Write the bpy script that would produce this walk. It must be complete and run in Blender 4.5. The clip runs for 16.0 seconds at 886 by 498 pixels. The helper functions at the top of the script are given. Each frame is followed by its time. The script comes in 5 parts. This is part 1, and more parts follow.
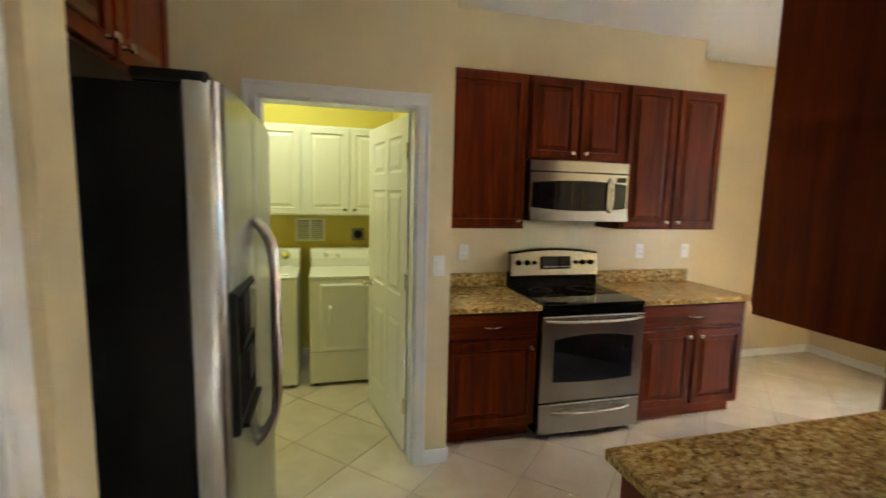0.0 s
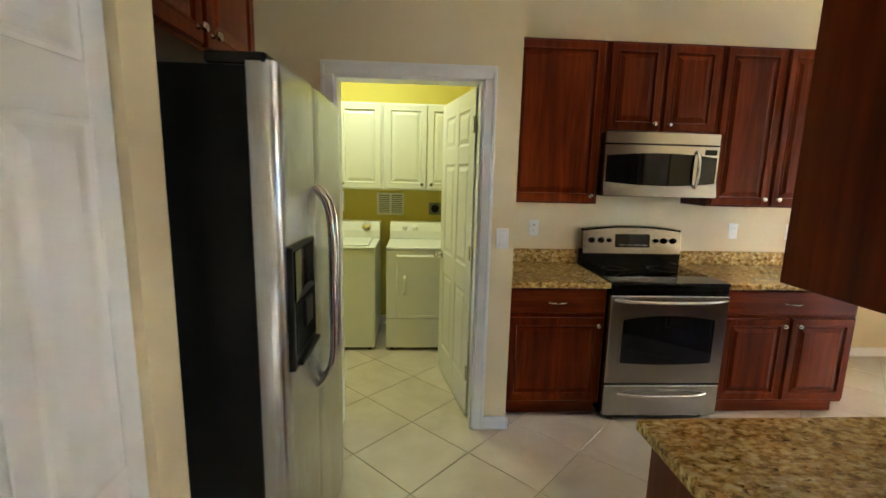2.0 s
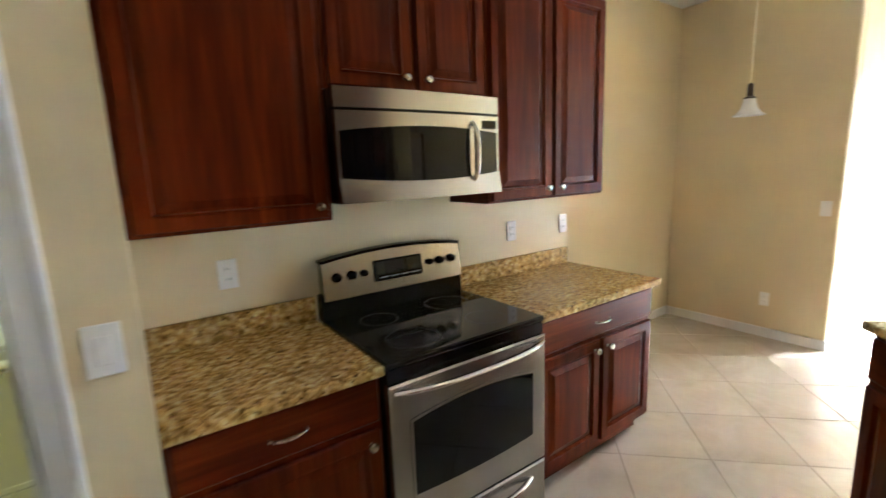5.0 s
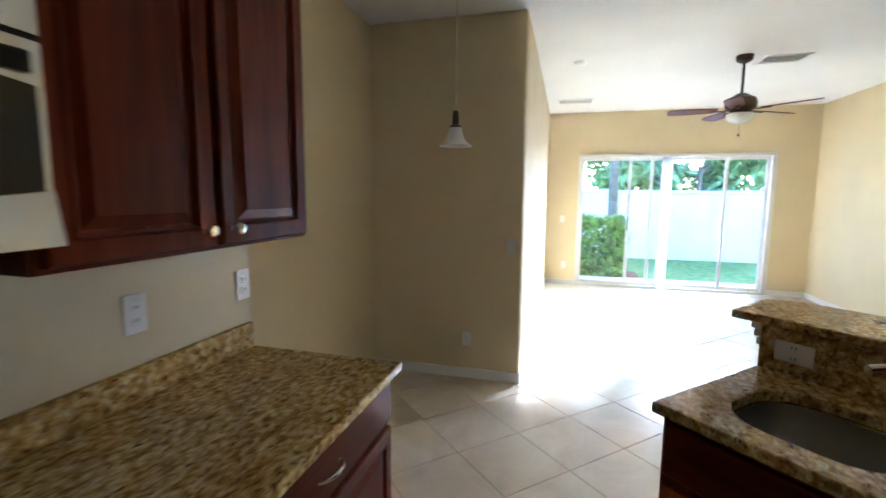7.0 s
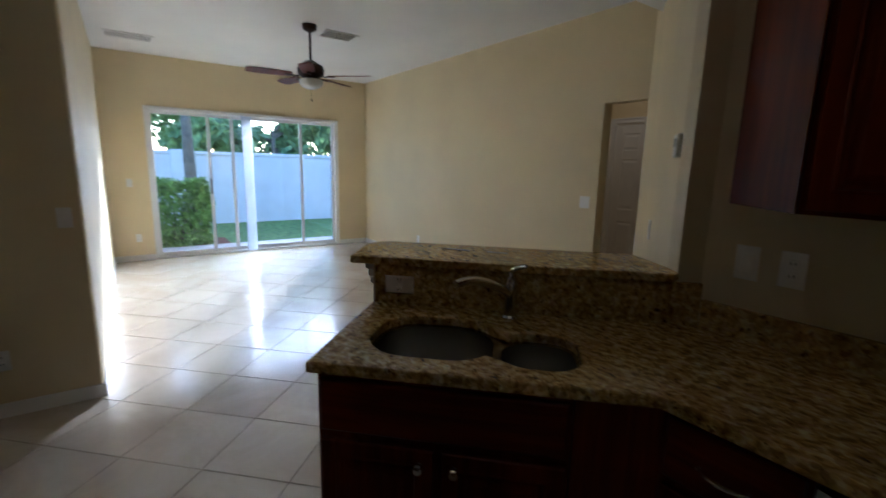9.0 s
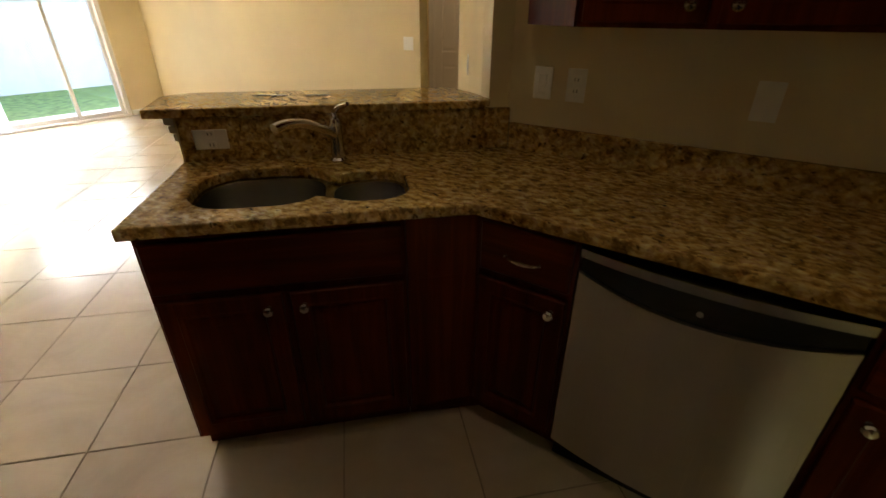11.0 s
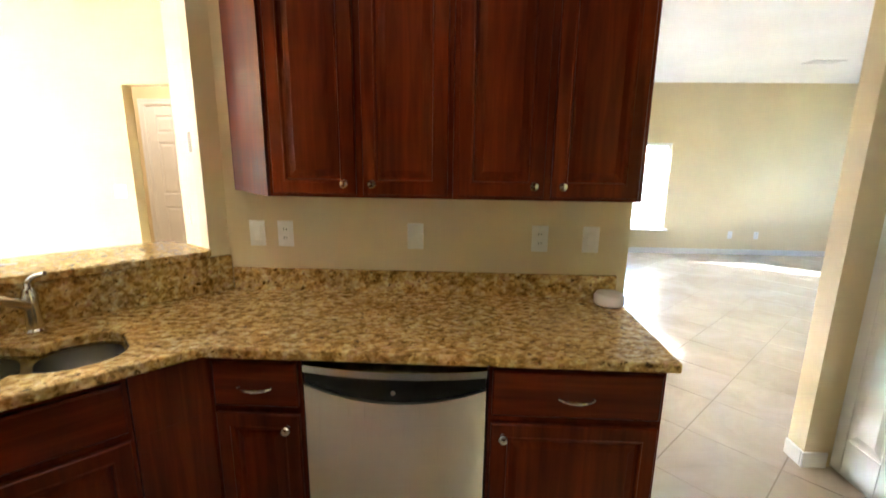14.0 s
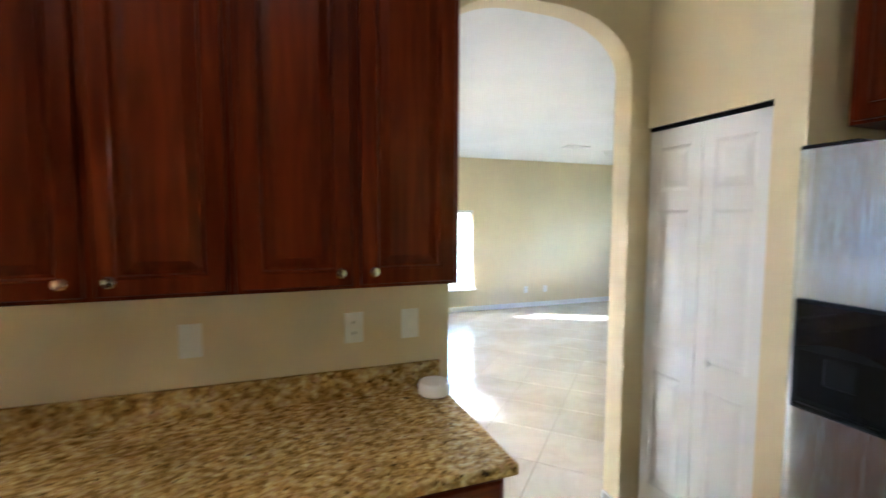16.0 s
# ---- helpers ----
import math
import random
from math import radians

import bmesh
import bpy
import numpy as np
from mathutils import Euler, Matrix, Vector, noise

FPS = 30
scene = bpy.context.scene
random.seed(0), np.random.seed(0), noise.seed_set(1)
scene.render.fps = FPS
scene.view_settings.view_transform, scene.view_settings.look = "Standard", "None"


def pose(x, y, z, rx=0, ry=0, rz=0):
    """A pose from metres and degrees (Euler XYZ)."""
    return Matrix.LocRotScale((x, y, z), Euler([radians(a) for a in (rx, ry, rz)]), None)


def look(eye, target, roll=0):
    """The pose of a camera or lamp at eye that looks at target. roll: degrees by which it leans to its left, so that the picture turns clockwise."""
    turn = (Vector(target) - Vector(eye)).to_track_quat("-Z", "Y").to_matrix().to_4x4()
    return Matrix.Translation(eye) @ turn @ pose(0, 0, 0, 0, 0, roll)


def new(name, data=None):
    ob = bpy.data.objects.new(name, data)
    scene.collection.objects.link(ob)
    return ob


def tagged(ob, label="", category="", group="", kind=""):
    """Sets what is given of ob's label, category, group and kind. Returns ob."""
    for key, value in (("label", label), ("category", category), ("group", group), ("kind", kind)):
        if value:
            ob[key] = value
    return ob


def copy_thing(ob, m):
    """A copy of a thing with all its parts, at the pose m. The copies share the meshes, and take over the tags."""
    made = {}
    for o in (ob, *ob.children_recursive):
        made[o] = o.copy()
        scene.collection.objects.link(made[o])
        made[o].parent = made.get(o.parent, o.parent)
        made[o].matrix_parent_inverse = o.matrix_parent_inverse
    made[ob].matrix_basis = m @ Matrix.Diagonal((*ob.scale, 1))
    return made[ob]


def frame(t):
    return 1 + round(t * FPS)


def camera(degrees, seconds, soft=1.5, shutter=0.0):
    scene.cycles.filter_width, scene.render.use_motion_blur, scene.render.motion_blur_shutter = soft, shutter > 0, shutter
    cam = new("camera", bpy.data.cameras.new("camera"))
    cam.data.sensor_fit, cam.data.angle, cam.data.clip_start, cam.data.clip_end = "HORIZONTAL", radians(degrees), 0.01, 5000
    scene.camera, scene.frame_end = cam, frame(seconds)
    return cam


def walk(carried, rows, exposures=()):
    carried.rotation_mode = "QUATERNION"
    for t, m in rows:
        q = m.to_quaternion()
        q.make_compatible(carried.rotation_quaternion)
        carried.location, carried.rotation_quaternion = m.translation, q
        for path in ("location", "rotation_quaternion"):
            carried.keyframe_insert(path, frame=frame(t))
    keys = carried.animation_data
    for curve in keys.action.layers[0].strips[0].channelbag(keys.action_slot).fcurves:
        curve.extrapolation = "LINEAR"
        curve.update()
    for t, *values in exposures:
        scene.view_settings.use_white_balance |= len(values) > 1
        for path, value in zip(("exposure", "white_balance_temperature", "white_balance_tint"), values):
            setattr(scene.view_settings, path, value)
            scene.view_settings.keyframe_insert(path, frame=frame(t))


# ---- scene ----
cam = camera(89.5, 16.0, soft=1.5, shutter=0.5)
PATH = [
    (0, (-1.328, -3.158, 1.582), (-0.819, -1.238, 1.349), 1.4),
    (0.5, (-1.267, -3.251, 1.561), (-1.104, -1.273, 1.315), 1.7),
    (1, (-1.224, -3.291, 1.574), (-1.142, -1.309, 1.321), 1.1),
    (1.5, (-1.211, -3.283, 1.566), (-1.133, -1.308, 1.264), 0.9),
    (2, (-1.194, -3.249, 1.553), (-1.078, -1.281, 1.219), 1.4),
    (2.5, (-1.192, -3.08, 1.523), (-0.963, -1.125, 1.165), 0.7),
    (3, (-1.179, -2.82, 1.54), (-0.759, -0.896, 1.194), -0.0),
    (3.5, (-1.064, -2.564, 1.515), (-0.466, -0.684, 1.183), -0.3),
    (3.7, (-1.007, -2.47, 1.529), (-0.386, -0.602, 1.178), -0.6),
    (5.8, (-0.34, -1.556, 1.548), (1.226, -0.355, 1.238), -0.4),
    (6, (-0.261, -1.470, 1.530), (1.402, -0.399, 1.235), 0.5),
    (6.5, (-0.062, -1.293, 1.541), (1.773, -0.536, 1.298), -0.1),
    (7, (0.208, -1.208, 1.526), (2.124, -0.684, 1.285), 0.5),
    (7.5, (0.411, -1.181, 1.522), (2.391, -1.055, 1.267), 1.8),
    (8, (0.466, -1.131, 1.505), (2.342, -1.771, 1.235), 0.6),
    (8.5, (0.447, -1.09, 1.484), (2.176, -2.033, 1.134), 1.2),
    (9, (0.414, -1.102, 1.475), (2.017, -2.24, 1.109), 1.4),
    (9.5, (0.398, -1.144, 1.449), (1.808, -2.452, 0.902), 2.0),
    (9.7, (0.392, -1.155, 1.44), (1.705, -2.525, 0.808), 2.0),
    (11.8, (0.292, -1.074, 1.374), (1.01, -2.664, 0.396), 0.3),
    (12, (0.277, -1.085, 1.366), (0.873, -2.743, 0.419), 1.0),
    (12.5, (0.23, -1.028, 1.39), (0.619, -2.768, 0.484), 1.2),
    (13, (0.131, -0.93, 1.467), (0.429, -2.754, 0.705), 0.5),
    (13.5, (0.112, -0.875, 1.507), (0.29, -2.766, 0.881), 1.0),
    (14, (0.096, -0.851, 1.549), (0.186, -2.802, 1.121), 0.7),
    (14.5, (0.097, -0.843, 1.581), (0.151, -2.82, 1.288), 0.2),
    (15, (0.085, -0.867, 1.607), (0.04, -2.856, 1.409), 0.4),
    (15.5, (0.085, -0.998, 1.614), (-0.24, -2.962, 1.424), 0.1),
    (16, (0.024, -1.111, 1.6), (-0.668, -2.982, 1.456), 0.2),
]
EXPOSURES = [(0, 4.95, 5550, 12), (3.7, 5.15, 5150, 12), (5.8, 4.95, 5050, 12), (6.5, 4.4, 4850, 12), (7.0, 3.6, 4800, 12), (7.5, 2.95, 4750, 12), (8.0, 2.45, 4750, 13),
             (8.5, 2.15, 4750, 14), (9.7, 2.1, 4800, 14), (11.8, 4.6, 7700, 16), (12.0, 4.9, 7500, 16), (12.5, 5.5, 6500, 16), (13.5, 5.85, 5350, 15), (14.5, 5.95, 5150, 14), (16, 5.65, 4800, 14)]
walk(cam, [(t, look(eye, target, roll)) for t, eye, target, roll in PATH], EXPOSURES)

# ---------- light ----------
world = bpy.data.worlds.new("world")
scene.world = world
world.use_nodes = True
wn = world.node_tree.nodes
sky = wn.new("ShaderNodeTexSky")
sky.sky_type, sky.sun_disc = "NISHITA", False
SUN_WAY = Vector((0.80, -0.475, 0.36)).normalized()
sky.sun_elevation = math.asin(SUN_WAY.z)
sky.sun_rotation = math.atan2(SUN_WAY.x, SUN_WAY.y)
world.node_tree.links.new(sky.outputs[0], wn["Background"].inputs[0])
wn["Background"].inputs[1].default_value = 0.15
sun = new("sun", bpy.data.lights.new("sun", "SUN"))
sun.data.energy, sun.data.angle, sun.data.color = 1.6, radians(3.0), (1.0, 0.94, 0.84)
sun.matrix_basis = look(SUN_WAY * 30, (0, 0, 0))


C_LAMP = 2.892


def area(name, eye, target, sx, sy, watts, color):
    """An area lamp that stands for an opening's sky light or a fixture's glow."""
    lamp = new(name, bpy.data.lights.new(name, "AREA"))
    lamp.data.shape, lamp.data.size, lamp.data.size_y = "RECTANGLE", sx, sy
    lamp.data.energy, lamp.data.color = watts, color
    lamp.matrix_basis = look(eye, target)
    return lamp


area("laundry_lamp", (-1.7, 0.3, 2.865), (-1.7, 0.3, 0), 0.55, 0.3, 0.60, (1.0, 1.0, 0.55))
for lx in (-0.05, 0.95):
    area("downlight_lamp", (lx, -1.45, C_LAMP), (lx, -1.45, 0), 0.13, 0.13, 0.07, (1.0, 0.70, 0.38))
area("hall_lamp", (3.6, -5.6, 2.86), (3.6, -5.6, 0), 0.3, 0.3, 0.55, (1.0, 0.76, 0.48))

# ---------- materials ----------


def material(name, rough=0.5, metal=0.0):
    m = bpy.data.materials.new(name)
    m.use_nodes = True
    b = m.node_tree.nodes["Principled BSDF"]
    b.inputs["Roughness"].default_value, b.inputs["Metallic"].default_value = rough, metal
    return m, m.node_tree.nodes, m.node_tree.links, b


def node(nodes, kind, **values):
    n = nodes.new(kind)
    for key, v in values.items():
        n.inputs[key.replace("_", " ")].default_value = v
    return n


def ramp(nodes, stops):
    r = nodes.new("ShaderNodeValToRGB")
    while len(r.color_ramp.elements) < len(stops):
        r.color_ramp.elements.new(0.5)
    for e, (p, c) in zip(r.color_ramp.elements, stops):
        e.position, e.color = p, (*c, 1)
    return r


def coords(nodes, links, scale=(1, 1, 1)):
    c, m = nodes.new("ShaderNodeTexCoord"), nodes.new("ShaderNodeMapping")
    m.inputs["Scale"].default_value = scale
    links.new(c.outputs["Object"], m.inputs["Vector"])
    return m.outputs["Vector"]


def bump(nodes, links, b, height, strength, distance):
    n = node(nodes, "ShaderNodeBump", Strength=strength, Distance=distance)
    links.new(height, n.inputs["Height"])
    links.new(n.outputs["Normal"], b.inputs["Normal"])


def shade(c, k):
    return tuple(min(1, v * k) for v in c)


def paint(name, color, rough=0.55, spread=0.06, grain=0.15, size=220.0):
    """Rolled wall paint or enamel: a soft mottling, with orange-peel relief."""
    m, n, l, b = material(name, rough)
    v = coords(n, l)
    big = node(n, "ShaderNodeTexNoise", Scale=1.3, Detail=4.0)
    small = node(n, "ShaderNodeTexNoise", Scale=size, Detail=2.0)
    l.new(v, big.inputs["Vector"]), l.new(v, small.inputs["Vector"])
    r = ramp(n, [(0.3, shade(color, 1 - spread)), (0.7, shade(color, 1 + spread * 0.6))])
    l.new(big.outputs["Fac"], r.inputs["Fac"]), l.new(r.outputs["Color"], b.inputs["Base Color"])
    bump(n, l, b, small.outputs["Fac"], grain, 0.002)
    return m


def cherry(name, scale):
    """Cherry-stained wood with grain along the long side, under satin lacquer."""
    m, n, l, b = material(name, 0.32)
    v = coords(n, l, scale)
    grain = node(n, "ShaderNodeTexNoise", Scale=1.0, Detail=5.0, Roughness=0.55, Distortion=0.5)
    tone = node(n, "ShaderNodeTexNoise", Scale=0.30, Detail=3.0)
    l.new(v, grain.inputs["Vector"]), l.new(v, tone.inputs["Vector"])
    r = ramp(n, [(0.25, (0.084, 0.0098, 0.0010)), (0.5, (0.130, 0.0180, 0.0016)), (0.75, (0.185, 0.031, 0.0028))])
    mix = n.new("ShaderNodeMix")
    mix.data_type, mix.blend_type = "RGBA", "MULTIPLY"
    mix.inputs["Factor"].default_value = 0.7
    r2 = ramp(n, [(0.36, (0.46, 0.40, 0.36)), (0.64, (1.0, 1.0, 1.0))])
    l.new(grain.outputs["Fac"], r.inputs["Fac"]), l.new(tone.outputs["Fac"], r2.inputs["Fac"])
    l.new(r.outputs["Color"], mix.inputs["A"]), l.new(r2.outputs["Color"], mix.inputs["B"])
    l.new(mix.outputs["Result"], b.inputs["Base Color"])
    rr = ramp(n, [(0.3, (0.29,) * 3), (0.75, (0.36,) * 3)])
    l.new(grain.outputs["Fac"], rr.inputs["Fac"]), l.new(rr.outputs["Color"], b.inputs["Roughness"])
    b.inputs["Specular IOR Level"].default_value = 0.12
    bump(n, l, b, grain.outputs["Fac"], 0.035, 0.001)
    return m


def granite(name):
    """Polished gold granite: tan ground, brown and black flecks, pale quartz."""
    m, n, l, b = material(name, 0.10)
    v = coords(n, l, (0.8, 1.2, 1.0))
    flow = node(n, "ShaderNodeTexNoise", Scale=36.0, Detail=3.0, Roughness=0.6, Distortion=0.4)
    cell = node(n, "ShaderNodeTexVoronoi", Scale=78.0, Randomness=1.0)
    dark = node(n, "ShaderNodeTexNoise", Scale=46.0, Detail=3.0, Roughness=0.55, Distortion=0.4)
    vein = node(n, "ShaderNodeTexNoise", Scale=5.0, Detail=4.0, Distortion=1.2)
    for t in (flow, cell, dark, vein):
        l.new(v, t.inputs["Vector"])
    ground = ramp(n, [(0.28, (0.17, 0.088, 0.018)), (0.40, (0.36, 0.212, 0.050)), (0.52, (0.55, 0.365, 0.112)), (0.68, (0.70, 0.54, 0.26))])
    l.new(flow.outputs["Fac"], ground.inputs["Fac"])
    chips = n.new("ShaderNodeMix")
    chips.data_type, chips.blend_type = "RGBA", "OVERLAY"
    chips.inputs["Factor"].default_value = 0.5
    grey = n.new("ShaderNodeRGBToBW")
    l.new(cell.outputs["Color"], grey.inputs["Color"])
    l.new(ground.outputs["Color"], chips.inputs["A"]), l.new(grey.outputs["Val"], chips.inputs["B"])
    fleck = ramp(n, [(0.30, (0.11, 0.070, 0.032)), (0.40, (1, 1, 1))])
    l.new(dark.outputs["Fac"], fleck.inputs["Fac"])
    mul = n.new("ShaderNodeMix")
    mul.data_type, mul.blend_type = "RGBA", "MULTIPLY"
    mul.inputs["Factor"].default_value = 0.92
    l.new(chips.outputs["Result"], mul.inputs["A"]), l.new(fleck.outputs["Color"], mul.inputs["B"])
    cloud = ramp(n, [(0.3, (0.72, 0.66, 0.58)), (0.65, (1, 1, 1))])
    l.new(vein.outputs["Fac"], cloud.inputs["Fac"])
    mul2 = n.new("ShaderNodeMix")
    mul2.data_type, mul2.blend_type = "RGBA", "MULTIPLY"
    mul2.inputs["Factor"].default_value = 0.8
    l.new(mul.outputs["Result"], mul2.inputs["A"]), l.new(cloud.outputs["Color"], mul2.inputs["B"])
    l.new(mul2.outputs["Result"], b.inputs["Base Color"])
    return m


def steel(name, color, rough, stretch, sheen=0.55, turn=0.25):
    """Brushed metal: fine scratches along one way."""
    m, n, l, b = material(name, rough, 1.0)
    v = coords(n, l, stretch)
    s = node(n, "ShaderNodeTexNoise", Scale=1.0, Detail=6.0, Roughness=0.7)
    l.new(v, s.inputs["Vector"])
    c = ramp(n, [(0.3, shade(color, 0.985)), (0.7, shade(color, 1.015))])
    r = ramp(n, [(0.3, (rough * 0.97,) * 3), (0.7, (rough * 1.03,) * 3)])
    l.new(s.outputs["Fac"], c.inputs["Fac"]), l.new(s.outputs["Fac"], r.inputs["Fac"])
    l.new(r.outputs["Color"], b.inputs["Roughness"])
    # broad streaks along the grain: blurred reflections put into the colour
    w = coords(n, l, tuple(0.2 if q < 10 else 4.0 for q in stretch))
    reflection_streaks = node(n, "ShaderNodeTexNoise", Scale=1.0, Detail=1.5, Roughness=0.5)
    l.new(w, reflection_streaks.inputs["Vector"])
    tone = ramp(n, [(0.34, (0.86, 0.86, 0.86)), (0.52, (0.95, 0.95, 0.95)), (0.68, (1.0, 1.0, 1.0))])
    l.new(reflection_streaks.outputs["Fac"], tone.inputs["Fac"])
    mix = n.new("ShaderNodeMix")
    mix.data_type, mix.blend_type = "RGBA", "MULTIPLY"
    mix.inputs["Factor"].default_value = 1.0
    l.new(c.outputs["Color"], mix.inputs["A"]), l.new(tone.outputs["Color"], mix.inputs["B"])
    l.new(mix.outputs["Result"], b.inputs["Base Color"])
    grain = n.new("ShaderNodeTangent")
    grain.direction_type, grain.axis = "RADIAL", "Z"
    l.new(grain.outputs[0], b.inputs["Tangent"])
    b.inputs["Anisotropic"].default_value, b.inputs["Anisotropic Rotation"].default_value = sheen, turn
    return m


def tile_stuff(name):
    """Glazed stone-look floor tile in cream, tone changing from tile to tile."""
    m, n, l, b = material(name, 0.22)
    b.inputs["Specular IOR Level"].default_value = 0.95
    b.inputs["Coat Weight"].default_value, b.inputs["Coat Roughness"].default_value = 0.5, 0.14
    geo, obj = n.new("ShaderNodeNewGeometry"), n.new("ShaderNodeObjectInfo")
    pos = geo.outputs["Position"]
    cloud = node(n, "ShaderNodeTexNoise", Scale=2.6, Detail=6.0, Roughness=0.6, Distortion=0.7)
    fine = node(n, "ShaderNodeTexNoise", Scale=34.0, Detail=4.0)
    for t in (cloud, fine):
        l.new(pos, t.inputs["Vector"])
    c = ramp(n, [(0.28, (0.57, 0.485, 0.37)), (0.52, (0.67, 0.585, 0.465)), (0.75, (0.75, 0.67, 0.56))])
    l.new(cloud.outputs["Fac"], c.inputs["Fac"])
    add = node(n, "ShaderNodeMath")
    add.operation = "ADD"
    l.new(obj.outputs["Random"], add.inputs[0]), l.new(geo.outputs["Random Per Island"], add.inputs[1])
    t = ramp(n, [(0.0, (0.90, 0.89, 0.87)), (1.0, (1.0, 1.0, 1.0))])
    l.new(add.outputs[0], t.inputs["Fac"])
    mix = n.new("ShaderNodeMix")
    mix.data_type, mix.blend_type = "RGBA", "MULTIPLY"
    mix.inputs["Factor"].default_value = 1.0
    l.new(c.outputs["Color"], mix.inputs["A"]), l.new(t.outputs["Color"], mix.inputs["B"])
    l.new(mix.outputs["Result"], b.inputs["Base Color"])
    r = ramp(n, [(0.3, (0.15,) * 3), (0.7, (0.24,) * 3)])
    l.new(fine.outputs["Fac"], r.inputs["Fac"]), l.new(r.outputs["Color"], b.inputs["Roughness"])
    bump(n, l, b, cloud.outputs["Fac"], 0.04, 0.004)
    return m


def plain(name, color, rough=0.5, metal=0.0, spread=0.08, size=30.0):
    """A nearly even colour with faint wear."""
    m, n, l, b = material(name, rough, metal)
    v = coords(n, l)
    s = node(n, "ShaderNodeTexNoise", Scale=size, Detail=4.0)
    l.new(v, s.inputs["Vector"])
    c = ramp(n, [(0.3, shade(color, 1 - spread)), (0.7, shade(color, 1 + spread))])
    l.new(s.outputs["Fac"], c.inputs["Fac"]), l.new(c.outputs["Color"], b.inputs["Base Color"])
    return m


def glass(name, tint, rough=0.0):
    m, n, l, b = material(name, rough)
    b.inputs["Base Color"].default_value = (*tint, 1)
    b.inputs["Transmission Weight"].default_value = 1.0
    b.inputs["IOR"].default_value = 1.45
    return m


WALL = paint("wall_paint_beige", (0.72, 0.605, 0.365), 0.6)
WALL_Y = paint("laundry_paint_yellow", (0.68, 0.58, 0.10), 0.6)
CEIL = paint("ceiling_paint_white", (0.84, 0.83, 0.80), 0.75, 0.04, 0.35, 120.0)
TRIM = paint("trim_enamel_white", (0.80, 0.79, 0.77), 0.32, 0.03, 0.04)
CABW = paint("white_cabinet_enamel", (0.80, 0.80, 0.74), 0.35, 0.03, 0.04)
WOOD = cherry("cherry_wood_upright", (38, 38, 2.6))
WOOD_H = cherry("cherry_wood_level", (2.6, 38, 38))
GRAN = granite("gold_granite")
STEEL = steel("brushed_steel_level", (0.44, 0.43, 0.41), 0.26, (4, 900, 900))
STEEL_V = steel("brushed_steel_upright", (0.52, 0.495, 0.45), 0.28, (900, 900, 4))
STEEL_F = steel("brushed_steel_door", (0.54, 0.55, 0.57), 0.27, (900, 900, 4), 0.7, 0.0)
STEEL_S = steel("sink_steel", (0.58, 0.57, 0.55), 0.22, (200, 200, 200))
CHROME = steel("satin_nickel", (0.72, 0.70, 0.66), 0.16, (60, 60, 60))
BLACK = plain("black_enamel", (0.006, 0.006, 0.0065), 0.16)
BLACK.node_tree.nodes["Principled BSDF"].inputs["Specular IOR Level"].default_value = 0.25
BLACKM = plain("black_textured_plastic", (0.005, 0.005, 0.0055), 0.45)
BLACKM.node_tree.nodes["Principled BSDF"].inputs["Specular IOR Level"].default_value = 0.2
GLASSB = plain("black_glass", (0.006, 0.006, 0.007), 0.04)
GLASSB.node_tree.nodes["Principled BSDF"].inputs["Specular IOR Level"].default_value = 0.3
APPL = paint("appliance_enamel_white", (0.80, 0.80, 0.76), 0.25, 0.02, 0.02)
PLASTIC = plain("white_plastic", (0.84, 0.83, 0.80), 0.35, 0, 0.03)
TILE = tile_stuff("floor_tile_glaze")
GROUT = plain("grout", (0.36, 0.30, 0.225), 0.9, 0, 0.15, 60)
DARK = plain("dark_recess", (0.01, 0.01, 0.01), 0.8)
DARK.node_tree.nodes["Principled BSDF"].inputs["Specular IOR Level"].default_value = 0.05
GREYP = plain("grey_plastic", (0.25, 0.25, 0.24), 0.4)
BRONZE = plain("dark_bronze", (0.045, 0.028, 0.018), 0.35, 0.8, 0.2)
BLADE = cherry("fan_blade_walnut", (3, 30, 30))
FROST = plain("frosted_glass_white", (0.80, 0.80, 0.78), 0.25, 0, 0.03)
# white vinyl; the bluish shade on it is put into the base colour
VANE = plain("vinyl_blind_vane_shaded", (0.58, 0.64, 0.74), 0.45, 0, 0.04)
PANE_B = glass("tinted_window_glass", (0.84, 0.92, 1.0))
PANE = glass("window_glass", (0.97, 0.99, 0.99))

# ---------- mesh helpers ----------


def box(bm, x0, x1, y0, y1, z0, z1, bevel=0.0, seg=1):
    vs = [bm.verts.new((x, y, z)) for x in (x0, x1) for y in (y0, y1) for z in (z0, z1)]
    fs = [bm.faces.new([vs[i] for i in q]) for q in
          ((0, 1, 3, 2), (4, 6, 7, 5), (0, 4, 5, 1), (2, 3, 7, 6), (0, 2, 6, 4), (1, 5, 7, 3))]
    if bevel:
        es = list({e for f in fs for e in f.edges})
        bmesh.ops.bevel(bm, geom=es, offset=bevel, segments=seg, affect="EDGES", profile=0.5)


def prism(bm, poly, z0, z1, bevel=0.0, seg=2):
    """A level polygon drawn up from z0 to z1, its upper and lower rims rounded."""
    lo = [bm.verts.new((x, y, z0)) for x, y in poly]
    hi = [bm.verts.new((x, y, z1)) for x, y in poly]
    k = len(poly)
    fs = [bm.faces.new(lo[::-1]), bm.faces.new(hi)]
    rim = list(fs[0].edges) + list(fs[1].edges)
    for i in range(k):
        bm.faces.new((lo[i], lo[(i + 1) % k], hi[(i + 1) % k], hi[i]))
    if bevel:
        bmesh.ops.bevel(bm, geom=rim, offset=bevel, segments=seg, affect="EDGES", profile=0.5)


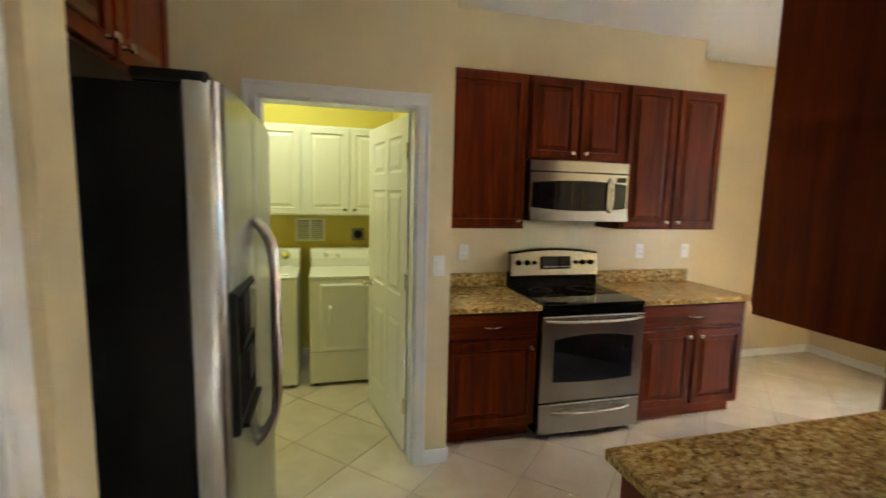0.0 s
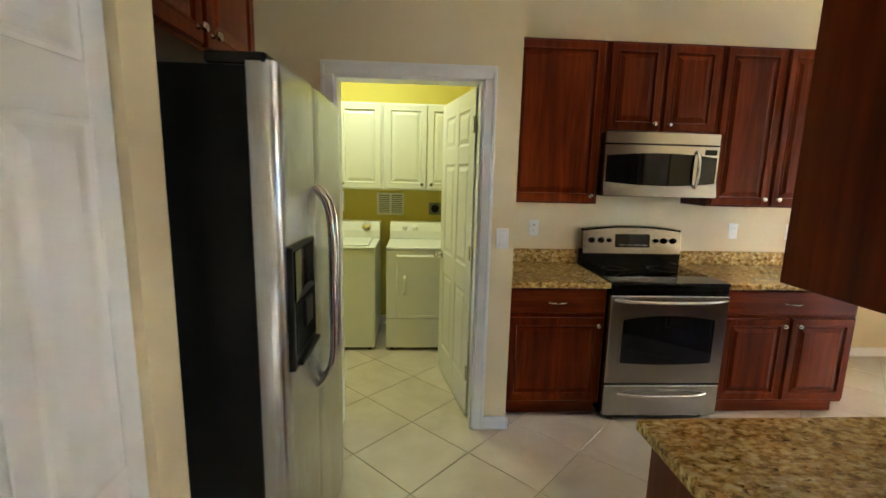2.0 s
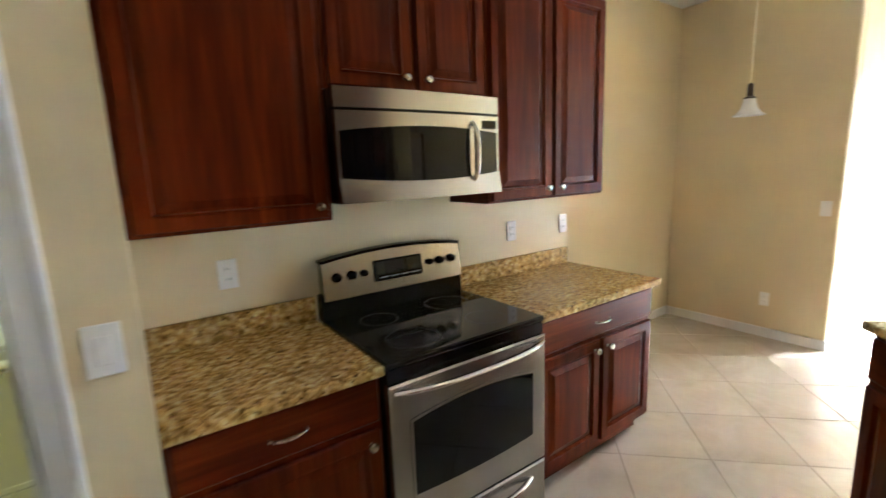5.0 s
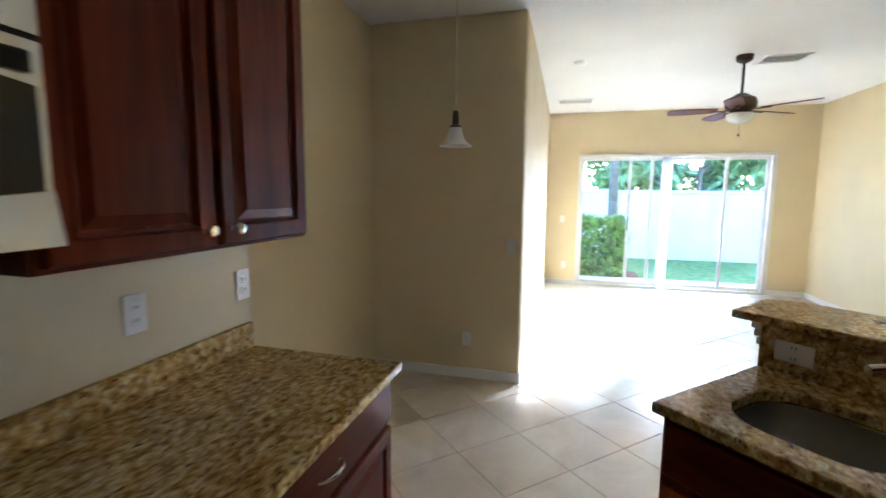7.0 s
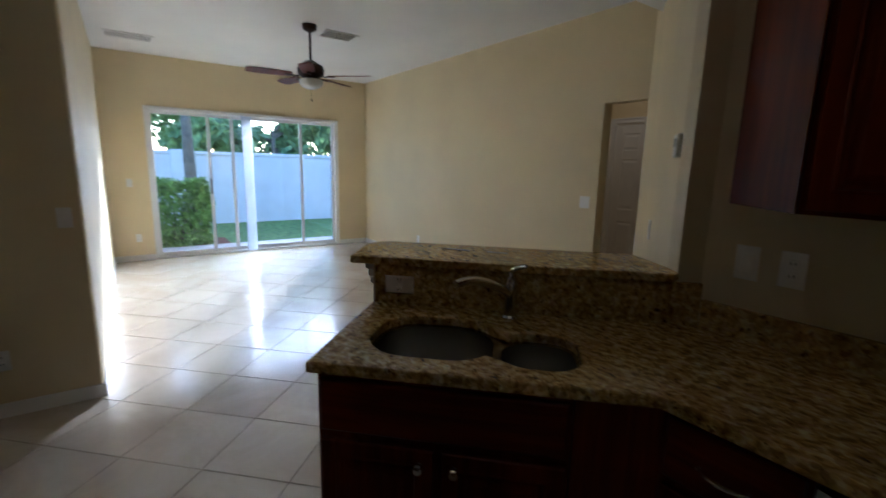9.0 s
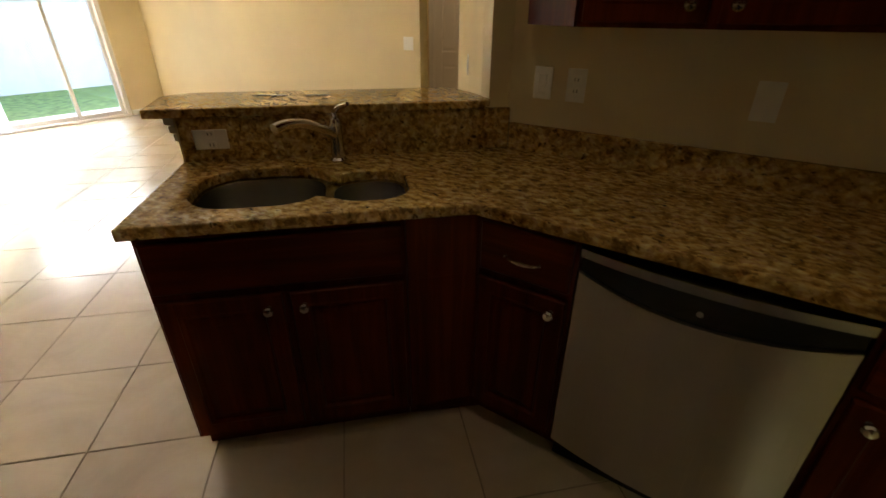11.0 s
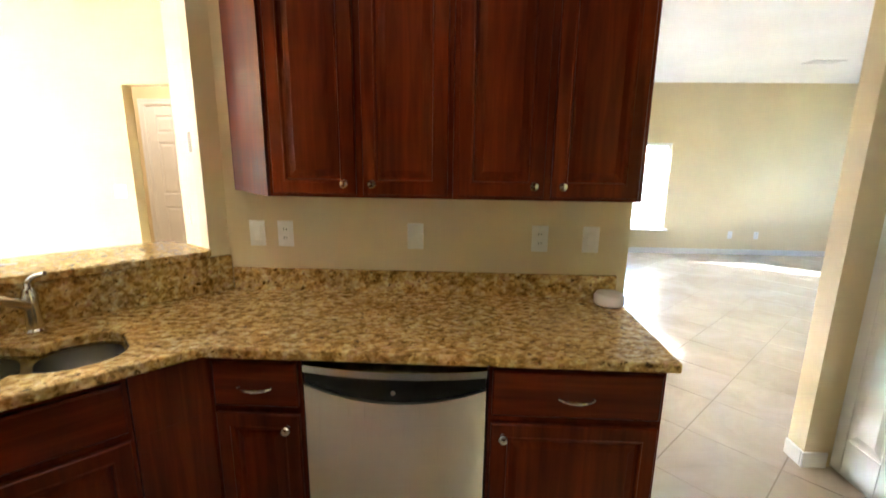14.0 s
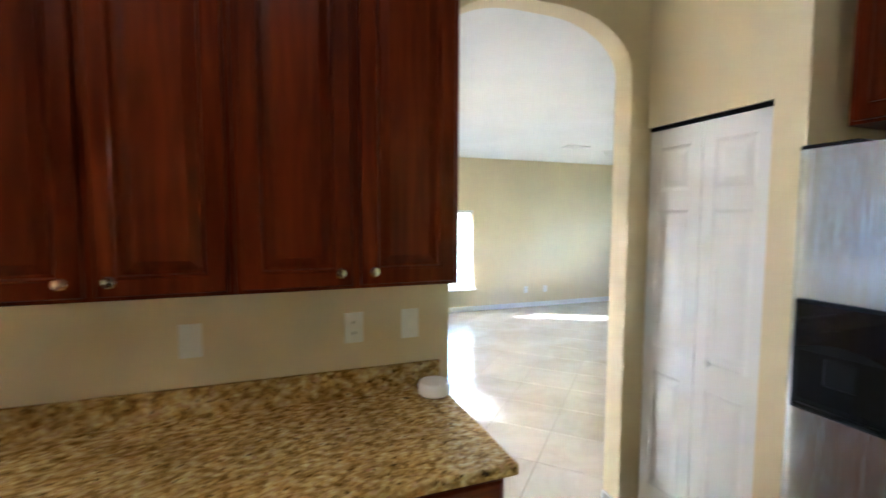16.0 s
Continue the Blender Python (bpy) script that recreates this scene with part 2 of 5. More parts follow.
def rings(bm, x0, x1, z0, z1, steps):
    """A panel facing -y: rectangles set in step by step (inset, y), closed at both ends."""
    loops = []
    for d, y in steps:
        loops.append([bm.verts.new(p) for p in ((x0 + d, y, z0 + d), (x1 - d, y, z0 + d), (x1 - d, y, z1 - d), (x0 + d, y, z1 - d))])
    bm.faces.new(loops[0][::-1])
    for a, b in zip(loops, loops[1:]):
        for i in range(4):
            bm.faces.new((a[i], a[(i + 1) % 4], b[(i + 1) % 4], b[i]))
    bm.faces.new(loops[-1])


def lathe(bm, profile, m=Matrix(), seg=24, cap=True):
    """A body of revolution about z from (radius, z) steps, set by m."""
    loops = []
    for r, z in profile:
        loops.append([bm.verts.new(m @ Vector((r * math.cos(a), r * math.sin(a), z)))
                      for a in (2 * math.pi * i / seg for i in range(seg))])
    for a, b in zip(loops, loops[1:]):
        for i in range(seg):
            f = bm.faces.new((a[i], a[(i + 1) % seg], b[(i + 1) % seg], b[i]))
            f.smooth = True
    if cap and profile[0][0] > 0:
        bm.faces.new(loops[0][::-1])
    if cap and profile[-1][0] > 0:
        bm.faces.new(loops[-1])


def tube(bm, points, radius, seg=10, flat=1.0):
    """A round bar along points; flat squeezes it in its second direction. radius: a number or one a point."""
    pts = [Vector(p) for p in points]
    rad = radius if isinstance(radius, (list, tuple)) else [radius] * len(pts)
    loops, side = [], None
    for i, p in enumerate(pts):
        way = (pts[min(i + 1, len(pts) - 1)] - pts[max(i - 1, 0)]).normalized()
        if side is None:
            side = way.cross(Vector((0, 0, 1)) if abs(way.z) < 0.9 else Vector((1, 0, 0))).normalized()
        side = (side - way * side.dot(way)).normalized()
        up = way.cross(side)
        loops.append([bm.verts.new(p + (side * math.cos(a) + up * math.sin(a) * flat) * rad[i])
                      for a in (2 * math.pi * j / seg for j in range(seg))])
    for a, b in zip(loops, loops[1:]):
        for j in range(seg):
            f = bm.faces.new((a[j], a[(j + 1) % seg], b[(j + 1) % seg], b[j]))
            f.smooth = True
    bm.faces.new(loops[0][::-1]), bm.faces.new(loops[-1])


def mesh_object(name, bm, mat):
    me = bpy.data.meshes.new(name)
    bmesh.ops.recalc_face_normals(bm, faces=bm.faces[:])
    bm.to_mesh(me), bm.free()
    if any(p.use_smooth for p in me.polygons):
        me.set_sharp_from_angle(angle=radians(38))
    for m in (mat if isinstance(mat, (list, tuple)) else [mat]):
        me.materials.append(m)
    return new(name, me)


def part(name, bm, mat, parent, label=""):
    ob = mesh_object(name, bm, mat)
    ob.parent = parent
    return tagged(ob, label) if label else ob


def bpart(name, mat, parent, x0, x1, y0, y1, z0, z1, bevel=0.002, label="", seg=1):
    bm = bmesh.new()
    box(bm, x0, x1, y0, y1, z0, z1, bevel, seg)
    return part(name, bm, mat, parent, label)


def thing(name, m, label, category, group=""):
    ob = new(name)
    ob.empty_display_size = 0.1
    ob.matrix_basis = m
    return tagged(ob, label, category, group)


def structure(name, mat, label, category, *boxes, bevel=0.0):
    bm = bmesh.new()
    for b in boxes:
        box(bm, *b, bevel)
    return tagged(mesh_object(name, bm, mat), label, category, kind="structure")


# ---------- the shell ----------
C = 2.90
N45 = Matrix.Rotation(radians(-135), 4, "Z")   # peninsula: x runs from its free end to the corner, -y faces the kitchen
LAUN_Y, DW_Y, PAN_X = -0.72, -2.81, -1.767

structure("wall_stove", WALL, "beige painted wall behind the range", "wall", (-0.635, 1.70, 0, 0.12, 0, C))
structure("wall_laundry_side", WALL, "beige painted wall between range niche and laundry", "wall", (-0.70, -0.635, -0.60, 1.37, 0, C))
structure("wall_laundry_front", WALL, "beige painted wall with the laundry doorway", "wall",
          (-2.47, -1.65, LAUN_Y, -0.60, 0, C), (-0.84, -0.635, LAUN_Y, -0.60, 0, C), (-1.65, -0.84, LAUN_Y, -0.60, 2.06, C))
structure("wall_laundry_inside", WALL_Y, "yellow painted laundry walls", "wall",
          (-2.47, -0.70, 1.25, 1.37, 0, C), (-2.59, -2.47, -0.72, 1.37, 0, C),
          (-0.705, -0.70, -0.596, 1.25, 0, C), (-2.47, -1.65, -0.60, -0.596, 0, C), (-0.84, -0.705, -0.60, -0.596, 0, C),
          (-1.65, -0.84, -0.60, -0.596, 2.06, C))
structure("wall_nook_north", WALL, "beige painted wall of the breakfast nook", "wall",
          (1.58, 1.70, 0.12, 0.52, 0, C), (1.70, 3.87, 0.40, 0.52, 0, C))
structure("wall_nook_east", WALL, "beige painted end wall of the breakfast nook", "wall", (3.752, 3.87, -0.885, 0.40, 0, C), bevel=0.012)
structure("wall_great_room_north", WALL, "beige painted long wall of the great room", "wall", (3.87, 8.35, -0.885, -0.765, 0, C))
SL0, SL1, SLT = -4.28, -1.39, 2.215
structure("wall_slider", WALL, "beige painted wall with the sliding glass door", "wall",
          (8.20, 8.35, -4.80, SL0, 0, C), (8.20, 8.35, SL1, -0.885, 0, C), (8.20, 8.35, SL0, SL1, SLT, C))
structure("wall_great_room_south", WALL, "beige painted long wall with the hall opening", "wall",
          (3.09, 8.35, -4.92, -4.80, 0, C), (2.55, 3.09, -4.92, -4.80, 2.08, C))
structure("wall_hall", WALL, "beige painted walls of the short hall", "wall",
          (4.95, 5.07, -6.50, -4.92, 0, C), (2.44, 3.245, -6.50, -6.38, 0, C), (4.035, 4.95, -6.50, -6.38, 0, C), (3.245, 4.035, -6.50, -6.38, 2.06, C), (3.2, 4.1, -6.62, -6.505, 0, C), (1.6, 1.72, -5.5, -4.4, 0, C))
# slanting wall from the bar to the hall opening
bm = bmesh.new()
prism(bm, [(1.315, -2.85), (2.66, -4.80), (2.56, -4.92), (2.40, -4.80), (1.16, -2.93)], 0, C)
tagged(mesh_object("wall_slanting", bm, WALL), "beige painted slanting wall beside the bar", "wall", kind="structure")
# wall behind the dishwasher run with its short slanting end
bm = bmesh.new()
prism(bm, [(-0.63, DW_Y), (1.168, DW_Y), (1.228, -2.75), (1.313, -2.835), (1.218, -2.93), (-0.63, -2.93)], 0, C)
tagged(mesh_object("wall_dishwasher", bm, WALL), "beige painted wall above the dishwasher counter", "wall", kind="structure")
# pantry wall, pantry closet and refrigerator recess
structure("wall_pantry", WALL, "beige painted wall around the pantry door", "wall",
          (-1.887, PAN_X, -2.31, -2.188, 0, C), (-1.887, PAN_X, -2.935, -2.31, 2.055, C))
structure("wall_pantry_side", WALL, "beige painted wall between pantry and refrigerator", "wall", (-2.47, -1.887, -2.31, -2.188, 0, C))
structure("wall_kitchen_west", WALL, "beige painted wall behind refrigerator and pantry", "wall", (-2.59, -2.47, -3.05, -0.72, 0, C))
structure("wall_pantry_back", WALL, "beige painted end wall of the pantry", "wall", (-2.47, -1.887, -3.05, -2.935, 0, C))


def arch_wall():
    """Wall with a round-shouldered arch between kitchen and living room."""
    x0, x1, spring, rise, r = -1.655, -0.63, 2.32, 0.26, 0.42
    line = [(x0, spring)]
    for i in range(1, 10):
        a = math.pi / 2 * i / 9
        line.append((x0 + r * (1 - math.cos(a)), spring + rise * math.sin(a)))
    line += [(x0 + x1 - x, z) for x, z in line[::-1]]
    bm = bmesh.new()
    box(bm, -1.887, x0, -3.05, -2.935, 0, C)
    cols = [[bm.verts.new((x, y, h)) for y in (-2.935, -3.05) for h in (z, C)] for x, z in line]
    for p, q in zip(cols, cols[1:]):
        for i, j in ((0, 1), (1, 3), (3, 2), (2, 0)):
            bm.faces.new((p[i], q[i], q[j], p[j]))
    return tagged(mesh_object("wall_arch", bm, WALL), "beige painted wall with a round-shouldered arch", "wall", kind="structure")


arch_wall()
structure("wall_living_north", WALL, "beige painted wall of the living room behind the kitchen", "wall",
          (-0.63, 1.16, -3.05, -2.931, 0, C), (-7.0, -2.59, -3.05, -2.93, 0, C))
structure("wall_living_west", WALL, "beige painted end wall of the living room with an added small window", "wall",
          (-7.12, -7.0, -8.12, -6.6, 0, C), (-7.12, -7.0, -5.7, -2.93, 0, C), (-7.12, -7.0, -6.6, -5.7, 0, 0.9), (-7.12, -7.0, -6.6, -5.7, 2.1, C))
structure("wall_living_east", WALL, "beige painted stepped wall of the living room with an added side window", "wall",
          (1.2, 1.32, -5.6, -3.05, 0, C), (1.32, 2.32, -5.62, -5.50, 0, C), (2.2, 2.32, -8.12, -5.62, 0, 0.5), (2.2, 2.32, -8.12, -5.62, 1.75, C),
          (2.2, 2.32, -8.12, -7.2, 0.5, 1.75), (2.32, 2.44, -6.50, -5.5, 0, C))
structure("wall_living_south", WALL, "beige painted far wall of the living room with a window", "wall",
          (-7.0, -3.06, -8.12, -8.0, 0, C), (-2.18, 2.2, -8.12, -8.0, 0, C), (-3.06, -2.18, -8.12, -8.0, 0, 0.39), (-3.06, -2.18, -8.12, -8.0, 1.71, C))
structure("ceiling", CEIL, "white textured flat ceiling", "ceiling", (-2.59, 8.35, -6.62, 1.37, C, C + 0.1))
structure("ceiling_living", CEIL, "white textured living room ceiling", "ceiling", (-7.12, 2.32, -8.12, -3.05, 2.58, 2.70))
structure("floor_slab", GROUT, "grout bed under the tiles", "floor", (-7.12, 8.35, -8.12, 1.37, -0.12, -0.0028))

# ---------- trim and doors ----------


def baseboards():
    h, d = 0.083, 0.014
    runs = [(-0.773, -0.635, LAUN_Y - d, LAUN_Y), (-0.635, -0.635 + d, LAUN_Y - d, -0.62),
            (1.70, 3.752 - d, 0.40 - d, 0.40), (3.752 - d, 3.752, -0.885 - d, 0.40), (3.752, 8.2, -0.885 - d, -0.885),
            (8.2 - d, 8.2, SL1, -0.885 - d), (8.2 - d, 8.2, -4.8, SL0), (3.09, 8.2 - d, -4.8, -4.8 + d),
            (1.70, 1.70 + d, 0.0, 0.40 - d),
            (-1.655, -1.655 + d, -3.05, -2.935), (PAN_X, -1.655 + d, -2.935, -2.935 + d),
            (PAN_X, PAN_X + d, -2.30, -2.188), (-1.887, PAN_X + d, -2.188, -2.188 + d),
            (-7.0, 2.2, -8.0, -8.0 + d), (-7.0, -7.0 + d, -8.0, -3.05), (-0.63 - d, -0.63, -3.05, -2.81),
            (-2.47, -0.71, 1.25 - d, 1.25), (-2.47, -2.47 + d, -0.59, 1.25 - d), (-0.705 - d, -0.705, -0.59, 1.25 - d)]
    for x0, x1, y0, y1 in runs:
        bm = bmesh.new()
        box(bm, x0, x1, y0, y1, -0.004, h, 0.004)
        tagged(mesh_object("baseboard", bm, TRIM), "white painted wooden baseboard", "baseboard", kind="structure")


baseboards()


def casing(name, x0, x1, top, y, w=0.067, d=0.016):
    """Moulded white casing round a doorway in a wall that faces -y."""
    bm = bmesh.new()
    for a, b in ((x0 - w, x0), (x1, x1 + w)):
        box(bm, a, b, y - d, y, -0.004, top, 0.003)
        box(bm, a + (0.0 if a < x0 else w - 0.02), a + (0.02 if a < x0 else w), y - d - 0.006, y - d + 0.001, -0.004, top + (w - 0.02), 0.002)
    box(bm, x0 - w, x1 + w, y - d, y, top, top + w, 0.003)
    box(bm, x0 - w, x1 + w, y - d - 0.006, y - d + 0.001, top + w - 0.02, top + w, 0.002)
    # jambs through the wall
    box(bm, x0 - 0.001, x0 + 0.016, y - 0.004, y + 0.126, -0.004, top, 0.001)
    box(bm, x1 - 0.016, x1 + 0.001, y - 0.004, y + 0.126, -0.004, top, 0.001)
    box(bm, x0, x1, y - 0.004, y + 0.126, top - 0.016, top + 0.001, 0.001)
    return tagged(mesh_object(name, bm, TRIM), "white painted moulded door casing", "door casing", kind="structure")


casing("trim_laundry_door", -1.65, -0.84, 2.06, LAUN_Y)


def panel_leaf(parent, w, h, rows, cols, t=0.035, stile=0.11, mat=TRIM, both=True, rail=0.11):
    """A leaf with raised panels: rows are (z0, z1), cols are (x0, x1) of its panels."""
    bm = bmesh.new()
    box(bm, 0, w, -t / 2 + 0.007, t / 2 - 0.007, 0, h)
    xs = [0] + [v for c in cols for v in c] + [w]
    zs = [0] + [v for r in rows for v in r] + [h]
    for i in range(0, len(xs), 2):
        box(bm, xs[i], xs[i + 1], -t / 2, t / 2, 0, h, 0.002)
    for i in range(0, len(zs), 2):
        for a, b in cols:
            box(bm, a, b, -t / 2 + 0.0005, t / 2 - 0.0005, zs[i], zs[i + 1], 0.002)
    slab = part("leaf", bm, mat, parent)
    for a, b in cols:
        for c, d in rows:
            for flip in (1, -1) if both else (1,):
                bm = bmesh.new()
                y = -t / 2 + 0.007
                rings(bm, a, b, c, d, [(0.001, y + 0.002), (0.001, y - 0.004), (0.012, y - 0.0005), (0.02, y - 0.0005), (0.045, y - 0.006), (0.05, y - 0.006)])
                if flip < 0:
                    bmesh.ops.scale(bm, vec=(1, -1, 1), verts=bm.verts[:])
                part("panel", bm, mat, slab)
    return slab


SIX = [(0.22, 0.80), (0.96, 1.60), (1.71, 1.92)]
# laundry door, swung inward against the side wall
door = thing("door_laundry", pose(-0.852, -0.60, 0.012, 0, 0, 180 - 79.5), "white six-panel laundry door standing open", "door")
tagged(door, kind="structure")
panel_leaf(door, 0.79, 2.03, SIX, [(0.11, 0.35), (0.44, 0.68)])
for z in (0.25, 1.02, 1.78):
    bm = bmesh.new()
    tube(bm, [(0.0, 0.02, z), (0.0, 0.02, z + 0.09)], 0.008)
    box(bm, -0.004, 0.03, 0.0185, 0.0215, z, z + 0.09)
    part("hinge", bm, CHROME, door, "satin nickel hinge")
for s in (1, -1):
    bm = bmesh.new()
    lathe(bm, [(0.0, 0), (0.032, 0), (0.03, 0.008), (0.012, 0.012), (0.012, 0.032), (0.024, 0.04), (0.028, 0.052), (0.02, 0.064), (0, 0.067)],
          pose(0.73, s * 0.0175, 0.93, -90 * s))
    part("door_knob", bm, CHROME, door, "satin nickel door knob")

# pantry door: two narrow folding leaves in a cased opening without trim
for i, y in enumerate((-2.932, -2.622)):
    leaf = thing("door_pantry", pose(PAN_X - 0.035, y, 0.012, 0, 0, 90), "white panelled folding pantry door, closed", "door", "pantry leaves")
    tagged(leaf, kind="structure")
    panel_leaf(leaf, 0.307, 2.022, [(0.19, 0.80), (0.93, 1.62), (1.72, 1.93)], [(0.062, 0.245)], t=0.03, both=False)
    if i == 1:
        bm = bmesh.new()
        lathe(bm, [(0.0, 0), (0.010, 0), (0.008, 0.012), (0.016, 0.02), (0.017, 0.027), (0.0, 0.032)], pose(0.075, -0.015, 0.93, 90))
        part("knob", bm, PLASTIC, leaf, "small white pantry knob")
structure("trim_pantry", DARK, "dark track above the folding door", "door track", (PAN_X - 0.07, PAN_X - 0.02, -2.932, -2.312, 2.038, 2.055))

# door at the end of the hall
door = thing("door_hall", pose(4.02, -6.40, 0.012, 0, 0, 180), "white six-panel door in the short hall, closed", "door")
tagged(door, kind="structure")
panel_leaf(door, 0.76, 2.03, SIX, [(0.11, 0.335), (0.425, 0.65)], both=True)
casing("trim_hall_door", 0.0, 0.79, 2.06, 0.0)
bpy.data.objects["trim_hall_door"].matrix_basis = pose(4.035, -6.38, 0, 0, 0, 180)

# ---------- sliding glass door ----------


def slider():
    th = thing("door_slider", pose(8.25, SL1, 0, 0, 0, -90), "white aluminium sliding glass door with three wide panels", "sliding door")
    tagged(th, kind="structure")
    w = SL1 - SL0
    for nm, b in (("head", (0, w, -0.04, 0.09, SLT - 0.05, SLT)), ("sill", (0, w, -0.04, 0.09, -0.004, 0.03)),
                  ("jamb", (0, 0.045, -0.04, 0.09, 0.03, SLT - 0.05)), ("jamb", (w - 0.06, w, -0.04, 0.09, 0.03, SLT - 0.05))):
        bpart(nm, TRIM, th, *b, 0.003)
    edges = [(0.045, 0.84, 0.00), (0.80, 1.18, 0.03), (1.14, 2.27, 0.06), (2.22, w - 0.06, 0.03)]
    for a, b, y in edges:
        bm = bmesh.new()
        for q in ((a, a + 0.045, y, y + 0.025, 0.03, SLT - 0.05), (b - 0.045, b, y, y + 0.025, 0.03, SLT - 0.05),
                  (a + 0.045, b - 0.045, y + 0.001, y + 0.024, 0.03, 0.085), (a + 0.045, b - 0.045, y + 0.001, y + 0.024, SLT - 0.10, SLT - 0.05)):
            box(bm, *q, 0.002)
        sash = part("sash", bm, TRIM, th)
        pane = bpart("pane", PANE if y < 0.01 or b < 1.3 else PANE_B, sash, a + 0.045, b - 0.045, y + 0.010, y + 0.014, 0.085, SLT - 0.10, 0)
        pane.visible_shadow = False
    bpart("handle", GREYP, th, 0.80, 0.825, -0.03, 0.0, 0.95, 1.2, 0.006, "grey pull handle", 2)


slider()


def vertical_blinds():
    """White upright vanes, coloured as if in shade, drawn together beside the opening panel."""
    th = thing("vertical_blinds", pose(8.20, SL1, 0, 0, 0, -90), "white vertical blinds drawn into a narrow stack", "blinds")
    bpart("head_rail", TRIM, th, 0.02, SL1 - SL0 - 0.02, -0.045, -0.005, SLT - 0.055, SLT - 0.012, 0.003)
    for i in range(7):
        bm = bmesh.new()
        box(bm, -0.042, 0.042, -0.0008, 0.0008, 0.03, SLT - 0.06)
        bmesh.ops.rotate(bm, cent=(0, 0, 0), matrix=Matrix.Rotation(radians(62 + 3 * (i % 3)), 3, "Z"), verts=bm.verts[:])
        bmesh.ops.translate(bm, vec=(1.29 + i * 0.021, -0.048, 0), verts=bm.verts[:])
        part("vane", bm, VANE, th)


vertical_blinds()

# ---------- windows of the living room ----------


def window(name, m, w, h, label):
    th = thing(name, m, label, "window")
    tagged(th, kind="structure")
    bm = bmesh.new()
    for b in ((0, 0.05, 0, 0.08, 0, h), (w - 0.05, w, 0, 0.08, 0, h), (0.05, w - 0.05, 0, 0.08, 0, 0.05), (0.05, w - 0.05, 0, 0.08, h - 0.05, h),
              (0.05, w - 0.05, 0.01, 0.06, h / 2 - 0.025, h / 2 + 0.025)):
        box(bm, *b, 0.003)
    part("window_frame", bm, TRIM, th)
    bpart("window_sill", TRIM, th, -0.03, w + 0.03, -0.14, 0.02, -0.02, 0.002, 0.004)
    for z0, z1 in ((0.05, h / 2 - 0.025), (h / 2 + 0.025, h - 0.05)):
        p = bpart("pane", PANE, th, 0.05, w - 0.05, 0.03, 0.034, z0, z1, 0)
        p.visible_shadow = False
    return th


# unseen window, added to bring daylight into the living room
window("window_fill_side", pose(2.23, -5.62, 0.5, 0, 0, -90), 1.58, 1.25, "white framed unseen side window added to light the living room")
window("window_living", pose(-2.18, -8.03, 0.39, 0, 0, 180), 0.88, 1.32, "white framed living room window in bright daylight")


def blind(m, w, h):
    """A lowered slatted blind hung in the window's reveal."""
    th = thing("window_blind", m, "white horizontal slatted blind lowered over the window", "blind")
    bpart("head_rail", TRIM, th, 0.01, w - 0.01, -0.05, -0.005, h - 0.05, h - 0.005, 0.003)
    bm = bmesh.new()
    box(bm, 0.012, w - 0.012, -0.024, 0.024, -0.0012, 0.0012)
    bmesh.ops.rotate(bm, cent=(0, 0, 0), matrix=Matrix.Rotation(radians(28), 3, "X"), verts=bm.verts[:])
    slat = part("slat", bm, TRIM, th)
    n = int((h - 0.08) / 0.042)
    for i in range(n):
        o = slat if i == 0 else slat.copy()
        if i:
            scene.collection.objects.link(o)
        o.location = (0, -0.028, 0.03 + i * 0.042)


# out-of-view west opening, added only for extra daylight
window("window_fill_west", pose(-7.03, -6.6, 0.9, 0, 0, 90), 0.90, 1.2, "small white framed unseen window added to light the living room")
blind(pose(-2.18, -8.035, 0.39, 0, 0, 180), 0.88, 1.32)

# ---------- cabinets ----------


def knob(parent, x, y, z, mat=CHROME):
    bm = bmesh.new()
    lathe(bm, [(0.0, 0), (0.009, 0), (0.006, 0.006), (0.006, 0.012), (0.014, 0.018), (0.0165, 0.024), (0.013, 0.030), (0.0, 0.032)], pose(x, y, z, 90), 14)
    return part("knob", bm, mat, parent, "satin nickel knob")


def pull(parent, x, y, z, half=0.055):
    """An arched bow pull."""
    pts = [(x + half * s, y - 0.004 - 0.022 * (1 - s * s) ** 0.7, z) for s in [i / 8 - 1 for i in range(17)]]
    rad = [0.0065 - 0.0022 * abs(i / 8 - 1) for i in range(17)]
    bm = bmesh.new()
    tube(bm, pts, rad, 8)
    for s in (-1, 1):
        lathe(bm, [(0.0, 0.0), (0.007, 0), (0.005, 0.006), (0, 0.007)], pose(x + half * s, y, z, 90), 8)
    return part("pull", bm, CHROME, parent, "arched satin nickel pull")


def door_panel(parent, x0, x1, z0, z1, y, mat=WOOD, stile=0.056, name="door"):
    """A raised-panel cabinet door whose back lies at y."""
    bm = bmesh.new()
    s = min(stile, (x1 - x0) * 0.22)
    rings(bm, x0, x1, z0, z1, [(0.0, y), (0.0, y - 0.015), (0.0035, y - 0.020), (s - 0.010, y - 0.020), (s - 0.007, y - 0.0225), (s - 0.003, y - 0.0225), (s + 0.002, y - 0.011), (s + 0.010, y - 0.010),
                               (s + 0.032, y - 0.0185), (s + 0.035, y - 0.0200), (s + 0.040, y - 0.0200)])
    return part(name, bm, mat, parent)


def drawer_front(parent, x0, x1, z0, z1, y):
    bm = bmesh.new()
    rings(bm, x0, x1, z0, z1, [(0.0, y), (0.0, y - 0.014), (0.006, y - 0.020), (0.01, y - 0.020)])
    return part("drawer_front", bm, WOOD_H, parent)


